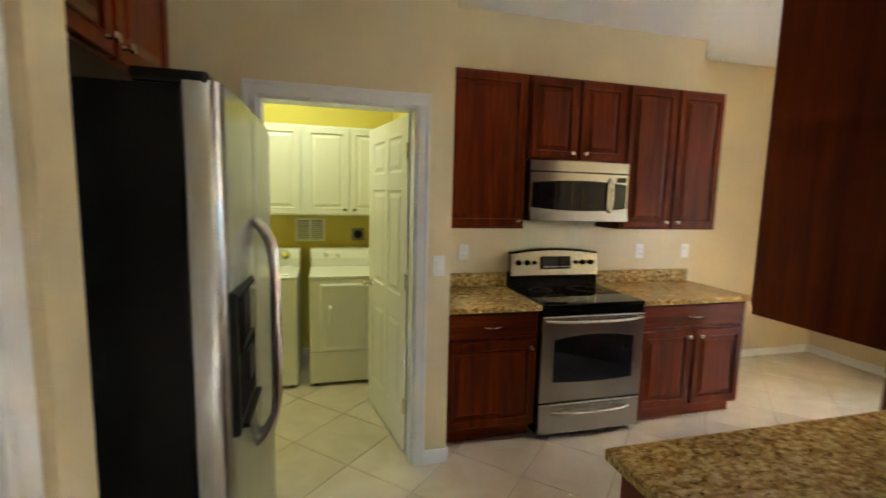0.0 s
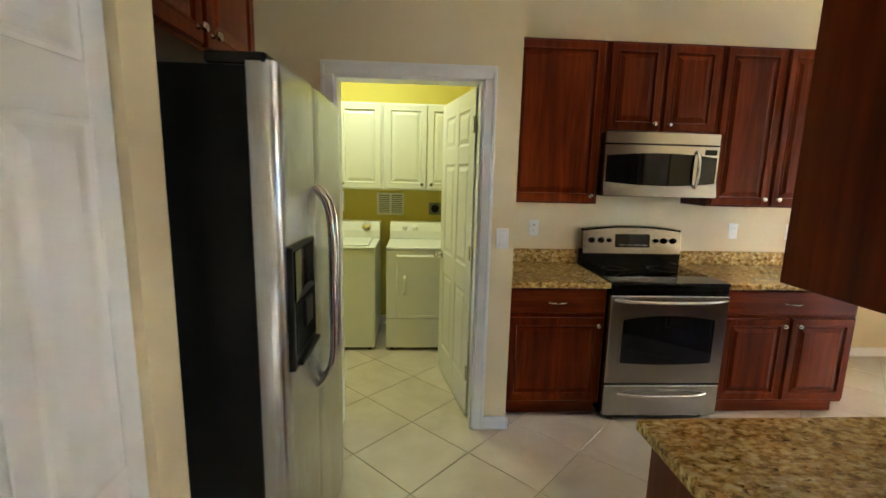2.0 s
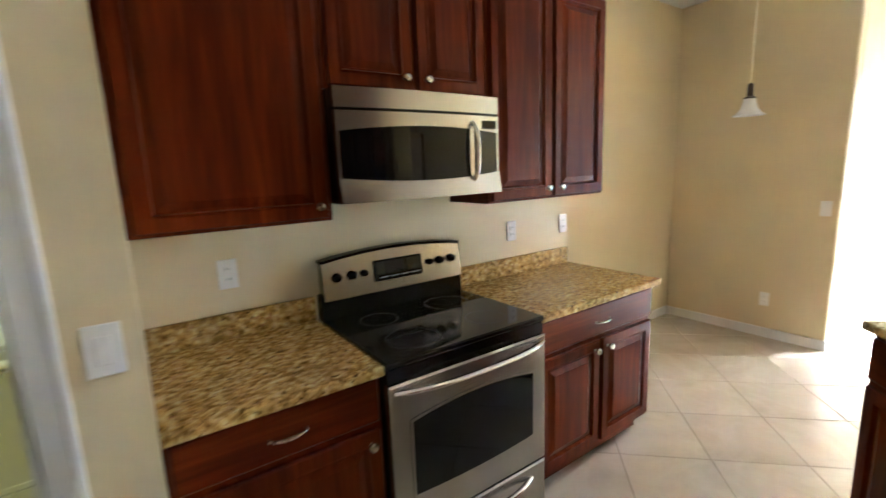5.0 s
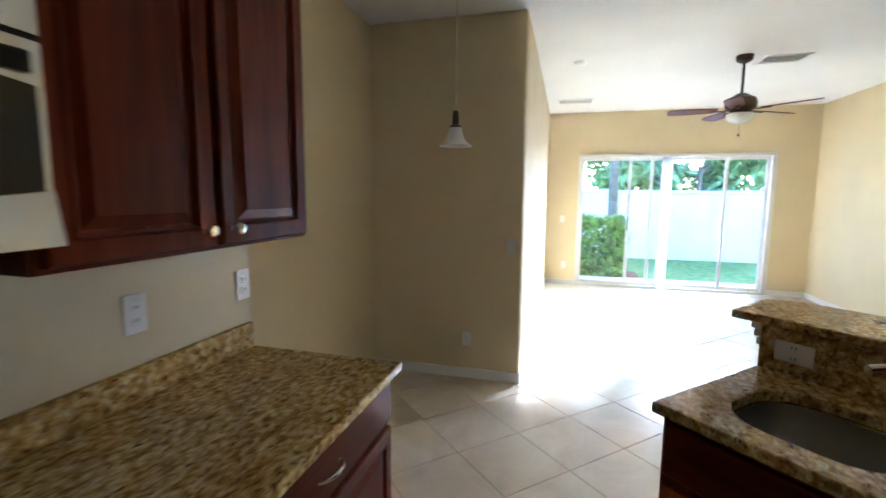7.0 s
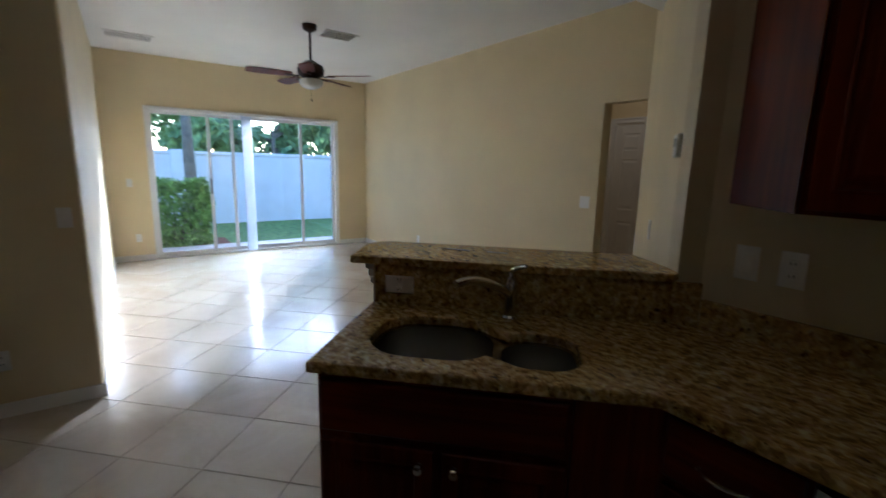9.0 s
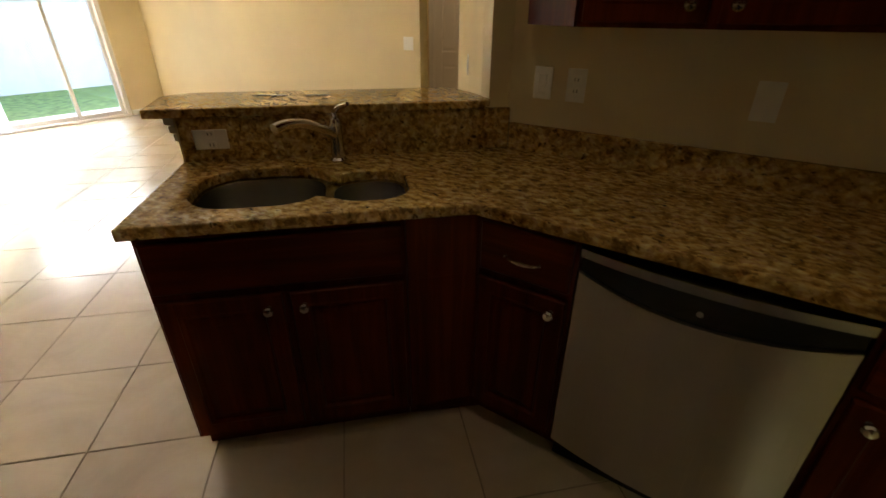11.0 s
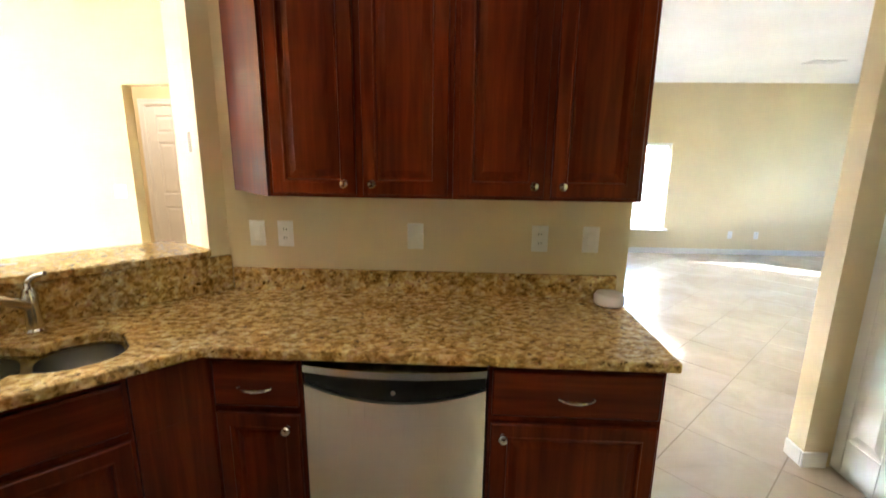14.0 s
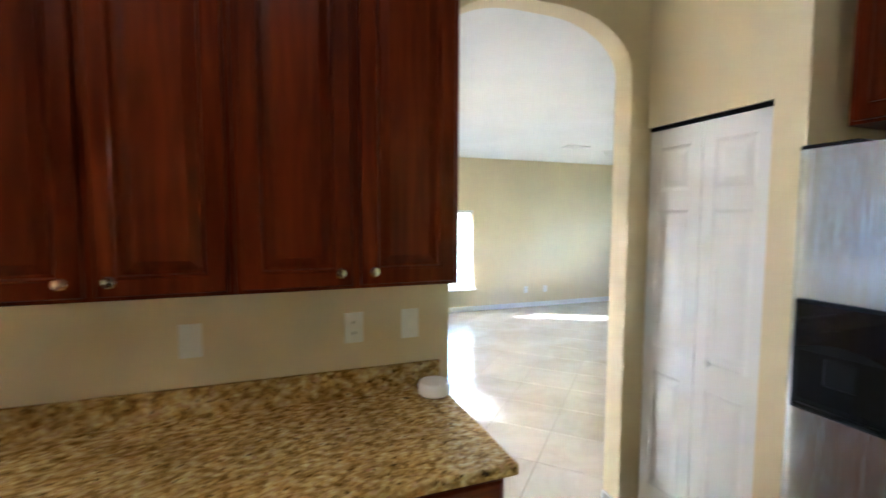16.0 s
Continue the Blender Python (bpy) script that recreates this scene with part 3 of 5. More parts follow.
def base_cabinet(m, w, label, doors, drawer=True, depth=0.60, left_end=False, right_end=False, group="base cabinets", knob_side=None, lift=0.0):
    th = thing("base_cabinet", m, label, "cabinet", group)
    bm = bmesh.new()
    if drawer == "false":
        box(bm, 0, w, -depth, -0.002, 0.10, 0.655, 0.001)
        box(bm, 0, w, -depth, -depth + 0.02, 0.6555, 0.876, 0.001)
        box(bm, 0, 0.018, -depth + 0.0205, -0.002, 0.6555, 0.876, 0.001)
    else:
        box(bm, 0, w, -depth, -0.002, 0.10, 0.876, 0.001)
    part("body", bm, WOOD, th)
    bpart("toe_kick", WOOD_H, th, 0.0, w, -depth + 0.065, -0.01, -0.004, 0.099, 0.001)
    y, g = -depth - 0.0005, 0.0125
    ztop = 0.854 + lift * 0.6
    if drawer:
        d = drawer_front(th, g, w - g, 0.690 + lift, ztop, y)
        if drawer != "false":
            pull(d, w / 2, y - 0.020, 0.762 + lift)
    zt = 0.662 + lift if drawer else ztop
    wd = (w - 2 * g) / doors
    for i in range(doors):
        a, b = g + i * wd + (0.012 if i else 0), g + (i + 1) * wd - (0.012 if i < doors - 1 else 0)
        dr = door_panel(th, a, b, 0.125, zt, y)
        side = knob_side or ("r" if i == 0 else "l")
        if doors == 2:
            side = "r" if i == 0 else "l"
        knob(dr, b - 0.040 if side == "r" else a + 0.040, y - 0.020, zt - 0.045)
    return th


def wall_cabinet(m, w, z0, z1, doors, label, depth=0.305, knob_low=True, mat=WOOD, group="wall cabinets", knob_side="r", gap=0.018, kmat=None):
    th = thing("wall_cabinet", m, label, "cabinet", group)
    bm = bmesh.new()
    box(bm, 0, w, -depth, -0.002, z0, z1, 0.001)
    part("body", bm, mat, th)
    y = -depth - 0.0005
    half = 0.013 if mat is WOOD else 0.004
    wd = (w - 2 * gap) / doors
    for i in range(doors):
        a, b = gap + i * wd + (half if i else 0), gap + (i + 1) * wd - (half if i < doors - 1 else 0)
        dr = door_panel(th, a, b, z0 + 0.012, z1 - 0.012, y, mat)
        side = knob_side if doors == 1 else ("r" if i % 2 == 0 else "l")
        knob(dr, b - 0.038 if side == "r" else a + 0.038, y - 0.020, z0 + 0.055, kmat or CHROME)
    return th


UB, UT = 1.375, 2.405
# range wall
base_cabinet(pose(-0.635, 0, 0), 0.632, "cherry wooden base cabinet with one drawer and door beside the range", 1, knob_side="r", lift=0.02)
base_cabinet(pose(0.765, 0, 0), 0.905, "cherry base cabinet with wide drawer and two doors near the nook", 2, lift=0.02)
wall_cabinet(pose(-0.635, 0, 0), 0.633, UB, UT, 1, "tall single-door cherry wall cabinet beside the microwave")
wall_cabinet(pose(0.0, 0, 0), 0.76, 1.845, UT, 2, "short two-door cherry wall cabinet above the microwave")
wall_cabinet(pose(0.762, 0, 0), 0.862, UB, UT, 2, "tall two-door cherry wall cabinet near the nook")
# dishwasher wall (x runs the other way)
R180 = lambda x, y: pose(x, y, 0, 0, 0, 180)
base_cabinet(R180(0.945, DW_Y), 0.315, "narrow cherry base cabinet with drawer and door beside the dishwasher", 1, knob_side="r")
base_cabinet(R180(0.002, DW_Y), 0.573, "cherry base cabinet with drawer and door at the counter end", 1, knob_side="l")
th = wall_cabinet(R180(0.825, DW_Y), 0.685, UB, UT, 2, "tall two-door cherry wall cabinet with a slanting end panel")
bm = bmesh.new()
prism(bm, [(-0.0015, -0.002), (-0.0015, -0.323), (-0.261, -0.065), (-0.261, -0.002)], UB, UT, 0.001, 1)
part("end_panel", bm, WOOD, th)
wall_cabinet(R180(0.139, DW_Y), 0.685, UB, UT, 2, "tall two-door cherry wall cabinet beside the arch")
# above the refrigerator
wall_cabinet(pose(-2.468, -2.14, 0, 0, 0, 90), 0.95, 1.93, 2.50, 2, "two-door cherry wall cabinet above the refrigerator", depth=0.56)


def pen(s, n):
    """Plan place from the peninsula's own lengths: s along it towards the nook, n from the kitchen side outward."""
    return (0.70711 * (s + n), 0.70711 * (s - n))


NF = 2.192            # front rim of the sink counter
SINK_M = Matrix.Translation((*pen(0.078, 2.815), 0)) @ N45
th = base_cabinet(SINK_M, 0.738, "cherry sink base cabinet with false drawer front and two doors", 2, drawer="false", depth=0.585)
# corner filler between sink cabinet and dishwasher run
bm = bmesh.new()
a, b = pen(-0.662, 2.230), pen(-0.662, 2.80)
prism(bm, [a, (0.957, -2.212), (0.947, -2.212), (0.947, -2.78), (1.16, -2.78), b], 0.10, 0.655)
prism(bm, [a, (0.957, -2.212), (0.947, -2.212), (0.947, -2.232), (0.965, -2.232), pen(-0.662, 2.250)], 0.6555, 0.876)
filler = thing("corner_filler", pose(0, 0, 0), "cherry wooden corner filler between sink and dishwasher cabinets", "cabinet")
part("body", bm, WOOD, filler)
bm = bmesh.new()
prism(bm, [pen(-0.663, 2.295), (0.945, -2.277), (0.945, -2.70), pen(-0.663, 2.75)], -0.004, 0.0995)
part("toe_kick", bm, WOOD_H, filler)

# ---------- worktops ----------
T0, T1 = 0.877, 0.914


def counter_left():
    th = thing("worktop", pose(-0.632, 0, 0), "polished gold granite worktop beside the range", "worktop", "worktops")
    bm = bmesh.new()
    prism(bm, [(0, -0.645), (0.630, -0.645), (0.630, -0.001), (0, -0.001)], T0, T1, 0.006)
    part("slab", bm, GRAN, th)
    bpart("backsplash", GRAN, th, 0.0, 0.630, -0.021, -0.001, T1 + 0.0005, 1.016, 0.002)
    bpart("side_splash", GRAN, th, 0.0, 0.020, -0.64, -0.0215, T1 + 0.0005, 1.016, 0.002)
    th = thing("worktop", pose(0.764, 0, 0), "polished gold granite worktop near the breakfast nook", "worktop", "worktops")
    bm = bmesh.new()
    prism(bm, [(0, -0.645), (0.935, -0.645), (0.935, -0.001), (0, -0.001)], T0, T1, 0.006)
    part("slab", bm, GRAN, th)
    bpart("backsplash", GRAN, th, 0.0, 0.92, -0.021, -0.001, T1 + 0.0005, 1.016, 0.002)


counter_left()


def rounded(cx, cy, hx, hy, r, k=6):
    """A rounded rectangle, counter-clockwise."""
    out = []
    for sx, sy, a0 in ((1, 1, 0), (-1, 1, 90), (-1, -1, 180), (1, -1, 270)):
        for i in range(k + 1):
            a = radians(a0 + 90 * i / k)
            out.append((cx + sx * (hx - r) + r * math.cos(a), cy + sy * (hy - r) + r * math.sin(a)))
    return out


S0 = 0.095           # free end of the peninsula
# cut-out and bowls in the peninsula's own lengths (s, n)
BOWL_A = rounded(-0.228, 2.478, 0.197, 0.178, 0.14, 8)
BOWL_B = rounded(-0.570, 2.430, 0.117, 0.135, 0.095, 8)
wide, small = rounded(-0.228, 2.478, 0.204, 0.185, 0.145, 8), rounded(-0.570, 2.430, 0.124, 0.142, 0.10, 8)
CUT = [p for p in wide if p[0] > -0.415 and p[1] > 2.478] + [p for p in small if p[0] < -0.465] + [p for p in wide if p[0] > -0.415 and p[1] < 2.478]


def counter_main():
    th = thing("worktop", pose(0, 0, 0), "polished gold granite corner worktop with cut-out for the sink", "worktop", "worktops")
    outer = [(-0.593, DW_Y), (-0.593, -2.166), (0.944, -2.166), pen(S0, NF), pen(S0, 2.806), (1.166, DW_Y + 0.001)]
    bm = bmesh.new()
    loops = [outer] + [[pen(s, n) for s, n in bowl] for bowl in (CUT,)]
    edges = []
    for lp in loops:
        vs = [bm.verts.new((x, y, T1)) for x, y in lp]
        edges += [bm.edges.new((vs[i], vs[(i + 1) % len(vs)])) for i in range(len(vs))]
    bmesh.ops.triangle_fill(bm, edges=edges, use_beauty=True, use_dissolve=False)
    ext = bmesh.ops.extrude_face_region(bm, geom=bm.faces[:])
    bmesh.ops.translate(bm, vec=(0, 0, T0 - T1), verts=[v for v in ext["geom"] if isinstance(v, bmesh.types.BMVert)])
    bmesh.ops.recalc_face_normals(bm, faces=bm.faces[:])
    rim = [e for e in bm.edges if len(e.link_faces) == 2 and e.calc_face_angle(0) > 1.0 and abs(e.verts[0].co.z - e.verts[1].co.z) < 1e-5]
    bmesh.ops.bevel(bm, geom=rim, offset=0.006, segments=2, affect="EDGES", profile=0.5)
    part("slab", bm, GRAN, th)
    bpart("backsplash", GRAN, th, -0.585, 1.15, DW_Y + 0.001, DW_Y + 0.021, T1 + 0.0005, 1.016, 0.002)
    sp = thing("bar_splash", pose(0, 0, 0), "upright granite face between sink counter and raised bar", "splash")
    bm = bmesh.new()
    prism(bm, [pen(0.085, 2.786), pen(0.085, 2.806), pen(-1.158, 2.806), pen(-1.158, 2.786)], T1 + 0.0005, 1.0745, 0.001, 1)
    part("slab", bm, GRAN, sp)


counter_main()


def bar():
    bm = bmesh.new()
    prism(bm, [pen(0.10, 2.81), pen(0.10, 2.93), pen(-1.08, 2.93), pen(-1.08, 2.81)], -0.004, 1.0745)
    tagged(mesh_object("wall_bar", bm, WALL), "beige painted knee wall under the bar", "wall", kind="structure")
    bm = bmesh.new()
    for k, (d, z0, z1) in enumerate(((0.012, 0.985, 1.015), (0.022, 1.015, 1.045), (0.034, 1.045, 1.074))):
        prism(bm, [pen(0.10, 2.812), pen(0.10 + d, 2.812), pen(0.10 + d, 2.93 + d), pen(-1.06, 2.93 + d), pen(-1.06, 2.931), pen(0.10, 2.931)], z0, z1, 0.004, 1)
    tagged(mesh_object("trim_bar", bm, TRIM), "white crown moulding under the bar top", "moulding", kind="structure")
    th = thing("breakfast_bar", pose(0, 0, 0), "raised gold granite breakfast bar with a rounded corner", "bar")
    poly = [pen(0.185, 2.772)]
    for i in range(7):
        a = radians(15 * i)
        poly.append(pen(0.215 - 0.10 * (1 - math.cos(a)), 3.04 + 0.11 * math.sin(a)))
    poly += [pen(-0.99, 3.15), pen(-1.055, 2.94), pen(-1.083, 2.815), pen(-1.05, 2.772)]
    bm = bmesh.new()
    prism(bm, poly, 1.075, 1.107, 0.006)
    part("slab", bm, GRAN, th)


bar()

# ---------- appliances ----------


def arc_front(bm, x0, x1, y, bow, z0, z1, back, k=12, zb=None):
    """A slab facing -y whose face bows outward between x0 and x1. zb: a function of -1..1 that lowers the lower rim."""
    top, bot = [], []
    for i in range(k + 1):
        s = 2 * i / k - 1
        x, yy = x0 + (x1 - x0) * i / k, y - bow * (1 - s * s)
        zl = z0 - (zb(s) if zb else 0)
        top.append((bm.verts.new((x, yy, z1)), bm.verts.new((x, back, z1))))
        bot.append((bm.verts.new((x, yy, zl)), bm.verts.new((x, back, zl))))
    for i in range(k):
        a, b, c, d = top[i], top[i + 1], bot[i], bot[i + 1]
        for q in ((a[0], b[0], d[0], c[0]), (a[1], c[1], d[1], b[1]), (a[0], a[1], b[1], b[0]), (c[0], d[0], d[1], c[1])):
            f = bm.faces.new(q)
            f.smooth = q[0] is a[0] and q[2] is d[0]
    for i in (0, k):
        bm.faces.new((top[i][0], bot[i][0], bot[i][1], top[i][1]))


def bowed_bar(x0, x1, y, z, out, r, flat=1.0, k=16, upright=False, power=3.2):
    """A handle bar bowed outward from y, along x or upright."""
    pts = []
    for i in range(k + 1):
        s = 2 * i / k - 1
        q = x0 + (x1 - x0) * i / k
        o = out * (1 - abs(s) ** power)
        pts.append((z, y - o, q) if upright else (q, y - o, z))
    bm = bmesh.new()
    tube(bm, pts, [r * (0.75 if i in (0, k) else 1.0) for i in range(k + 1)], 10, flat)
    return bm


def make_range():
    th = thing("range", pose(0.002, 0, 0), "stainless steel freestanding electric range with black glass cooktop", "range")
    W = 0.758
    bpart("body", BLACK, th, 0.002, W - 0.002, -0.625, -0.03, 0.03, 0.895, 0.003)
    ck = bpart("cooktop", GLASSB, th, 0.0, W, -0.655, -0.065, 0.8955, 0.918, 0.006, "black glass cooktop", 2)
    for x, y, r in ((0.20, -0.50, 0.105), (0.56, -0.50, 0.085), (0.20, -0.22, 0.08), (0.56, -0.22, 0.105)):
        bm = bmesh.new()
        lathe(bm, [(r - 0.0015, 0.9181), (r, 0.9183), (r + 0.0015, 0.9181), (r, 0.9179)], Matrix.Translation((x, y, 0)), 32, False)
        part("burner_mark", bm, BLACKM, ck)
    # control panel at the back
    bm = bmesh.new()
    box(bm, 0.0, W, -0.085, -0.03, 0.905, 1.03, 0.006)
    part("backguard_base", bm, BLACK, th)
    prof = []
    for i in range(13):
        s = 2 * i / 12 - 1
        prof.append((0.012 + (W - 0.024) * i / 12, 1.165 + 0.028 * (1 - s * s)))
    bm = bmesh.new()
    fr, bk = [], []
    low = [(x, 1.005) for x, _ in prof]
    for (x, z), (_, zl) in zip(prof, low):
        fr.append((bm.verts.new((x, -0.100, zl)), bm.verts.new((x, -0.078, z))))
        bk.append((bm.verts.new((x, -0.04, zl)), bm.verts.new((x, -0.04, z))))
    for i in range(12):
        for a, b, c, d in ((fr[i][0], fr[i + 1][0], fr[i + 1][1], fr[i][1]), (bk[i][0], bk[i][1], bk[i + 1][1], bk[i + 1][0]),
                           (fr[i][1], fr[i + 1][1], bk[i + 1][1], bk[i][1]), (fr[i][0], bk[i][0], bk[i + 1][0], fr[i + 1][0])):
            bm.faces.new((a, b, c, d))
    for i in (0, 12):
        bm.faces.new((fr[i][0], fr[i][1], bk[i][1], bk[i][0]))
    bmesh.ops.recalc_face_normals(bm, faces=bm.faces[:])
    panel = part("control_panel", bm, STEEL, th, "stainless steel control panel with arched top")
    bm = bmesh.new()
    for i in range(12):
        (xa, za), (xb, zb) = prof[i], prof[i + 1]
        vs = [bm.verts.new(p) for p in ((xa, -0.082, za), (xb, -0.082, zb), (xb, -0.082, zb + 0.014), (xa, -0.082, za + 0.014),
                                        (xa, -0.032, za), (xb, -0.032, zb), (xb, -0.032, zb + 0.014), (xa, -0.032, za + 0.014))]
        for q in ((0, 1, 2, 3), (7, 6, 5, 4), (3, 2, 6, 7), (0, 4, 5, 1)):
            bm.faces.new([vs[j] for j in q])
    bmesh.ops.remove_doubles(bm, verts=bm.verts[:], dist=0.0002)
    part("top_cap", bm, BLACK, th)
    bm = bmesh.new()
    box(bm, 0.255, 0.505, -0.107, -0.08, 1.052, 1.148, 0.006)
    bmesh.ops.rotate(bm, cent=(0, -0.10, 1.10), matrix=Matrix.Rotation(radians(-7.5), 3, "X"), verts=bm.verts[:])
    disp = part("display", bm, GLASSB, panel, "black glass oven display")
    bm = bmesh.new()
    for i in range(4):
        box(bm, 0.275 + i * 0.055, 0.315 + i * 0.055, -0.1095, -0.106, 1.067, 1.071)
    bmesh.ops.rotate(bm, cent=(0, -0.10, 1.10), matrix=Matrix.Rotation(radians(-7.5), 3, "X"), verts=bm.verts[:])
    part("key_marks", bm, GREYP, disp)
    for x, r in ((0.075, 0.021), (0.145, 0.021), (0.205, 0.016), (0.555, 0.016), (0.615, 0.021), (0.685, 0.021)):
        bm = bmesh.new()
        m = pose(x, -0.0885, 1.10, 90 - 8)
        lathe(bm, [(0, 0), (r, 0), (r, 0.004), (r * 0.82, 0.008), (r * 0.78, 0.024), (r * 0.6, 0.027), (0, 0.0275)], m, 20)
        part("control_knob", bm, BLACK, panel, "black control knob")
    # door
    bm = bmesh.new()
    rings(bm, 0.002, W - 0.002, 0.262, 0.838, [(0.0, -0.625), (0.0, -0.655), (0.006, -0.662), (0.01, -0.662)])
    dr = part("oven_door", bm, STEEL, th, "stainless steel oven door")
    bm = bmesh.new()
    fr_, k = [], 14
    xa, xb, zl, zu = 0.085, 0.673, 0.405, 0.685
    lo, hi = [], []
    for i in range(k + 1):
        s = 2 * i / k - 1
        x = xa + (xb - xa) * i / k
        lo.append((x, zl - 0.012 * (1 - s * s)))
        hi.append((x, zu + 0.028 * (1 - s * s)))
    for off, mt, nm, y0 in ((0.012, STEEL, "window_trim", -0.665), (0.0, GLASSB, "window", -0.6675)):
        bm = bmesh.new()
        poly = [(x + (off if x > 0.6 else -off if x < 0.15 else 0), z - off) for x, z in lo] + [(x + (off if x > 0.6 else -off if x < 0.15 else 0), z + off) for x, z in hi[::-1]]
        a = [bm.verts.new((x, y0, z)) for x, z in poly]
        b = [bm.verts.new((x, y0 + 0.006, z)) for x, z in poly]
        bm.faces.new(a)
        for i in range(len(poly)):
            j = (i + 1) % len(poly)
            bm.faces.new((a[i], b[i], b[j], a[j]))
        part(nm, bm, mt, dr)
    part("handle", bowed_bar(0.02, W - 0.02, -0.662, 0.812, 0.055, 0.0145, 0.8), CHROME, dr, "bowed steel handle bar")
    bpart("vent_strip", BLACK, th, 0.004, W - 0.004, -0.65, -0.6, 0.842, 0.894, 0.003)
    bm = bmesh.new()
    rings(bm, 0.002, W - 0.002, 0.042, 0.250, [(0.0, -0.625), (0.0, -0.655), (0.006, -0.662), (0.01, -0.662)])
    dw = part("storage_drawer", bm, STEEL, th, "stainless steel storage drawer")
    part("handle", bowed_bar(0.09, W - 0.09, -0.662, 0.195, 0.04, 0.012, 0.8), CHROME, dw, "bowed steel drawer handle")
    for x in (0.06, W - 0.06):
        for y in (-0.58, -0.1):
            bm = bmesh.new()
            lathe(bm, [(0.0, -0.001), (0.018, -0.001), (0.012, 0.012), (0.012, 0.031), (0, 0.031)], Matrix.Translation((x, y, 0)), 10)
            part("foot", bm, BLACKM, th)


make_range()


def make_microwave():
    th = thing("microwave", pose(0.001, 0, 0), "stainless steel over-the-range microwave with bowed black window", "microwave")
    W, z0, z1 = 0.757, 1.432, 1.842
    bpart("body", BLACK, th, 0, W, -0.37, -0.002, z0 + 0.002, z1, 0.003)
    bpart("underside_grille", BLACKM, th, 0.05, W - 0.05, -0.30, -0.06, z0 - 0.004, z0 + 0.0015, 0.002)
    bow = 0.022
    bm = bmesh.new()
    arc_front(bm, 0, W, -0.385, bow, 1.772, z1, -0.371)
    part("vent_panel", bm, STEEL, th, "stainless steel top vent panel")
    bm = bmesh.new()
    arc_front(bm, 0, W, -0.3845, bow, 1.762, 1.771, -0.371)
    part("vent_slot", bm, BLACK, th)
    bm = bmesh.new()
    arc_front(bm, 0, W, -0.386, bow, z0 + 0.005, 1.761, -0.371)
    dr = part("front", bm, STEEL, th)
    bm = bmesh.new()
    rows = []
    for i in range(17):
        q = 2 * i / 16 - 1
        x, o = W * i / 16, bow * (1 - q * q)
        zt = 1.527 - 0.022 * (1 - q * q)
        rows.append([bm.verts.new(p) for p in ((x, -0.407 - o, z0 + 0.004), (x, -0.3895 - o, zt), (x, -0.384 - o, zt), (x, -0.384 - o, z0 + 0.004))])
    for a, b in zip(rows, rows[1:]):
        for i in range(4):
            j = (i + 1) % 4
            bm.faces.new((a[i], b[i], b[j], a[j])).smooth = i == 0
    bm.faces.new(rows[0]), bm.faces.new(rows[-1][::-1])
    part("lower_trim", bm, STEEL, dr, "slanting stainless steel lower trim")
    # black band that is widest in the middle
    k = 20
    for nm, xa, xb, mt in (("window", 0.012, 0.585, GLASSB), ("control_band", 0.612, W - 0.012, GLASSB)):
        bm = bmesh.new()
        lo, hi = [], []
        for i in range(k + 1):
            x = xa + (xb - xa) * i / k
            s = 2 * x / W - 1
            y = -0.386 - bow * (1 - s * s) - 0.0022
            up, dn = 1.690 + 0.022 * (1 - s * s), 1.522 - 0.022 * (1 - s * s)
            hi.append(bm.verts.new((x, y, up))), lo.append(bm.verts.new((x, y, dn)))
            hi.append(bm.verts.new((x, y + 0.004, up + 0.001))), lo.append(bm.verts.new((x, y + 0.004, dn - 0.001)))
        for i in range(0, 2 * k, 2):
            bm.faces.new((lo[i], lo[i + 2], hi[i + 2], hi[i])).smooth = True
            bm.faces.new((hi[i], hi[i + 2], hi[i + 3], hi[i + 1]))
            bm.faces.new((lo[i], lo[i + 1], lo[i + 3], lo[i + 2]))
        part(nm, bm, mt, dr, "black glass")
    bpart("clock", GLASSB, dr, 0.655, 0.735, -0.398, -0.385, 1.708, 1.742, 0.001, "small dark clock display")
    part("handle", bowed_bar(1.49, 1.735, -0.402, 0.600, 0.036, 0.0095, 0.9, upright=True), CHROME, dr, "bowed steel handle")


make_microwave()


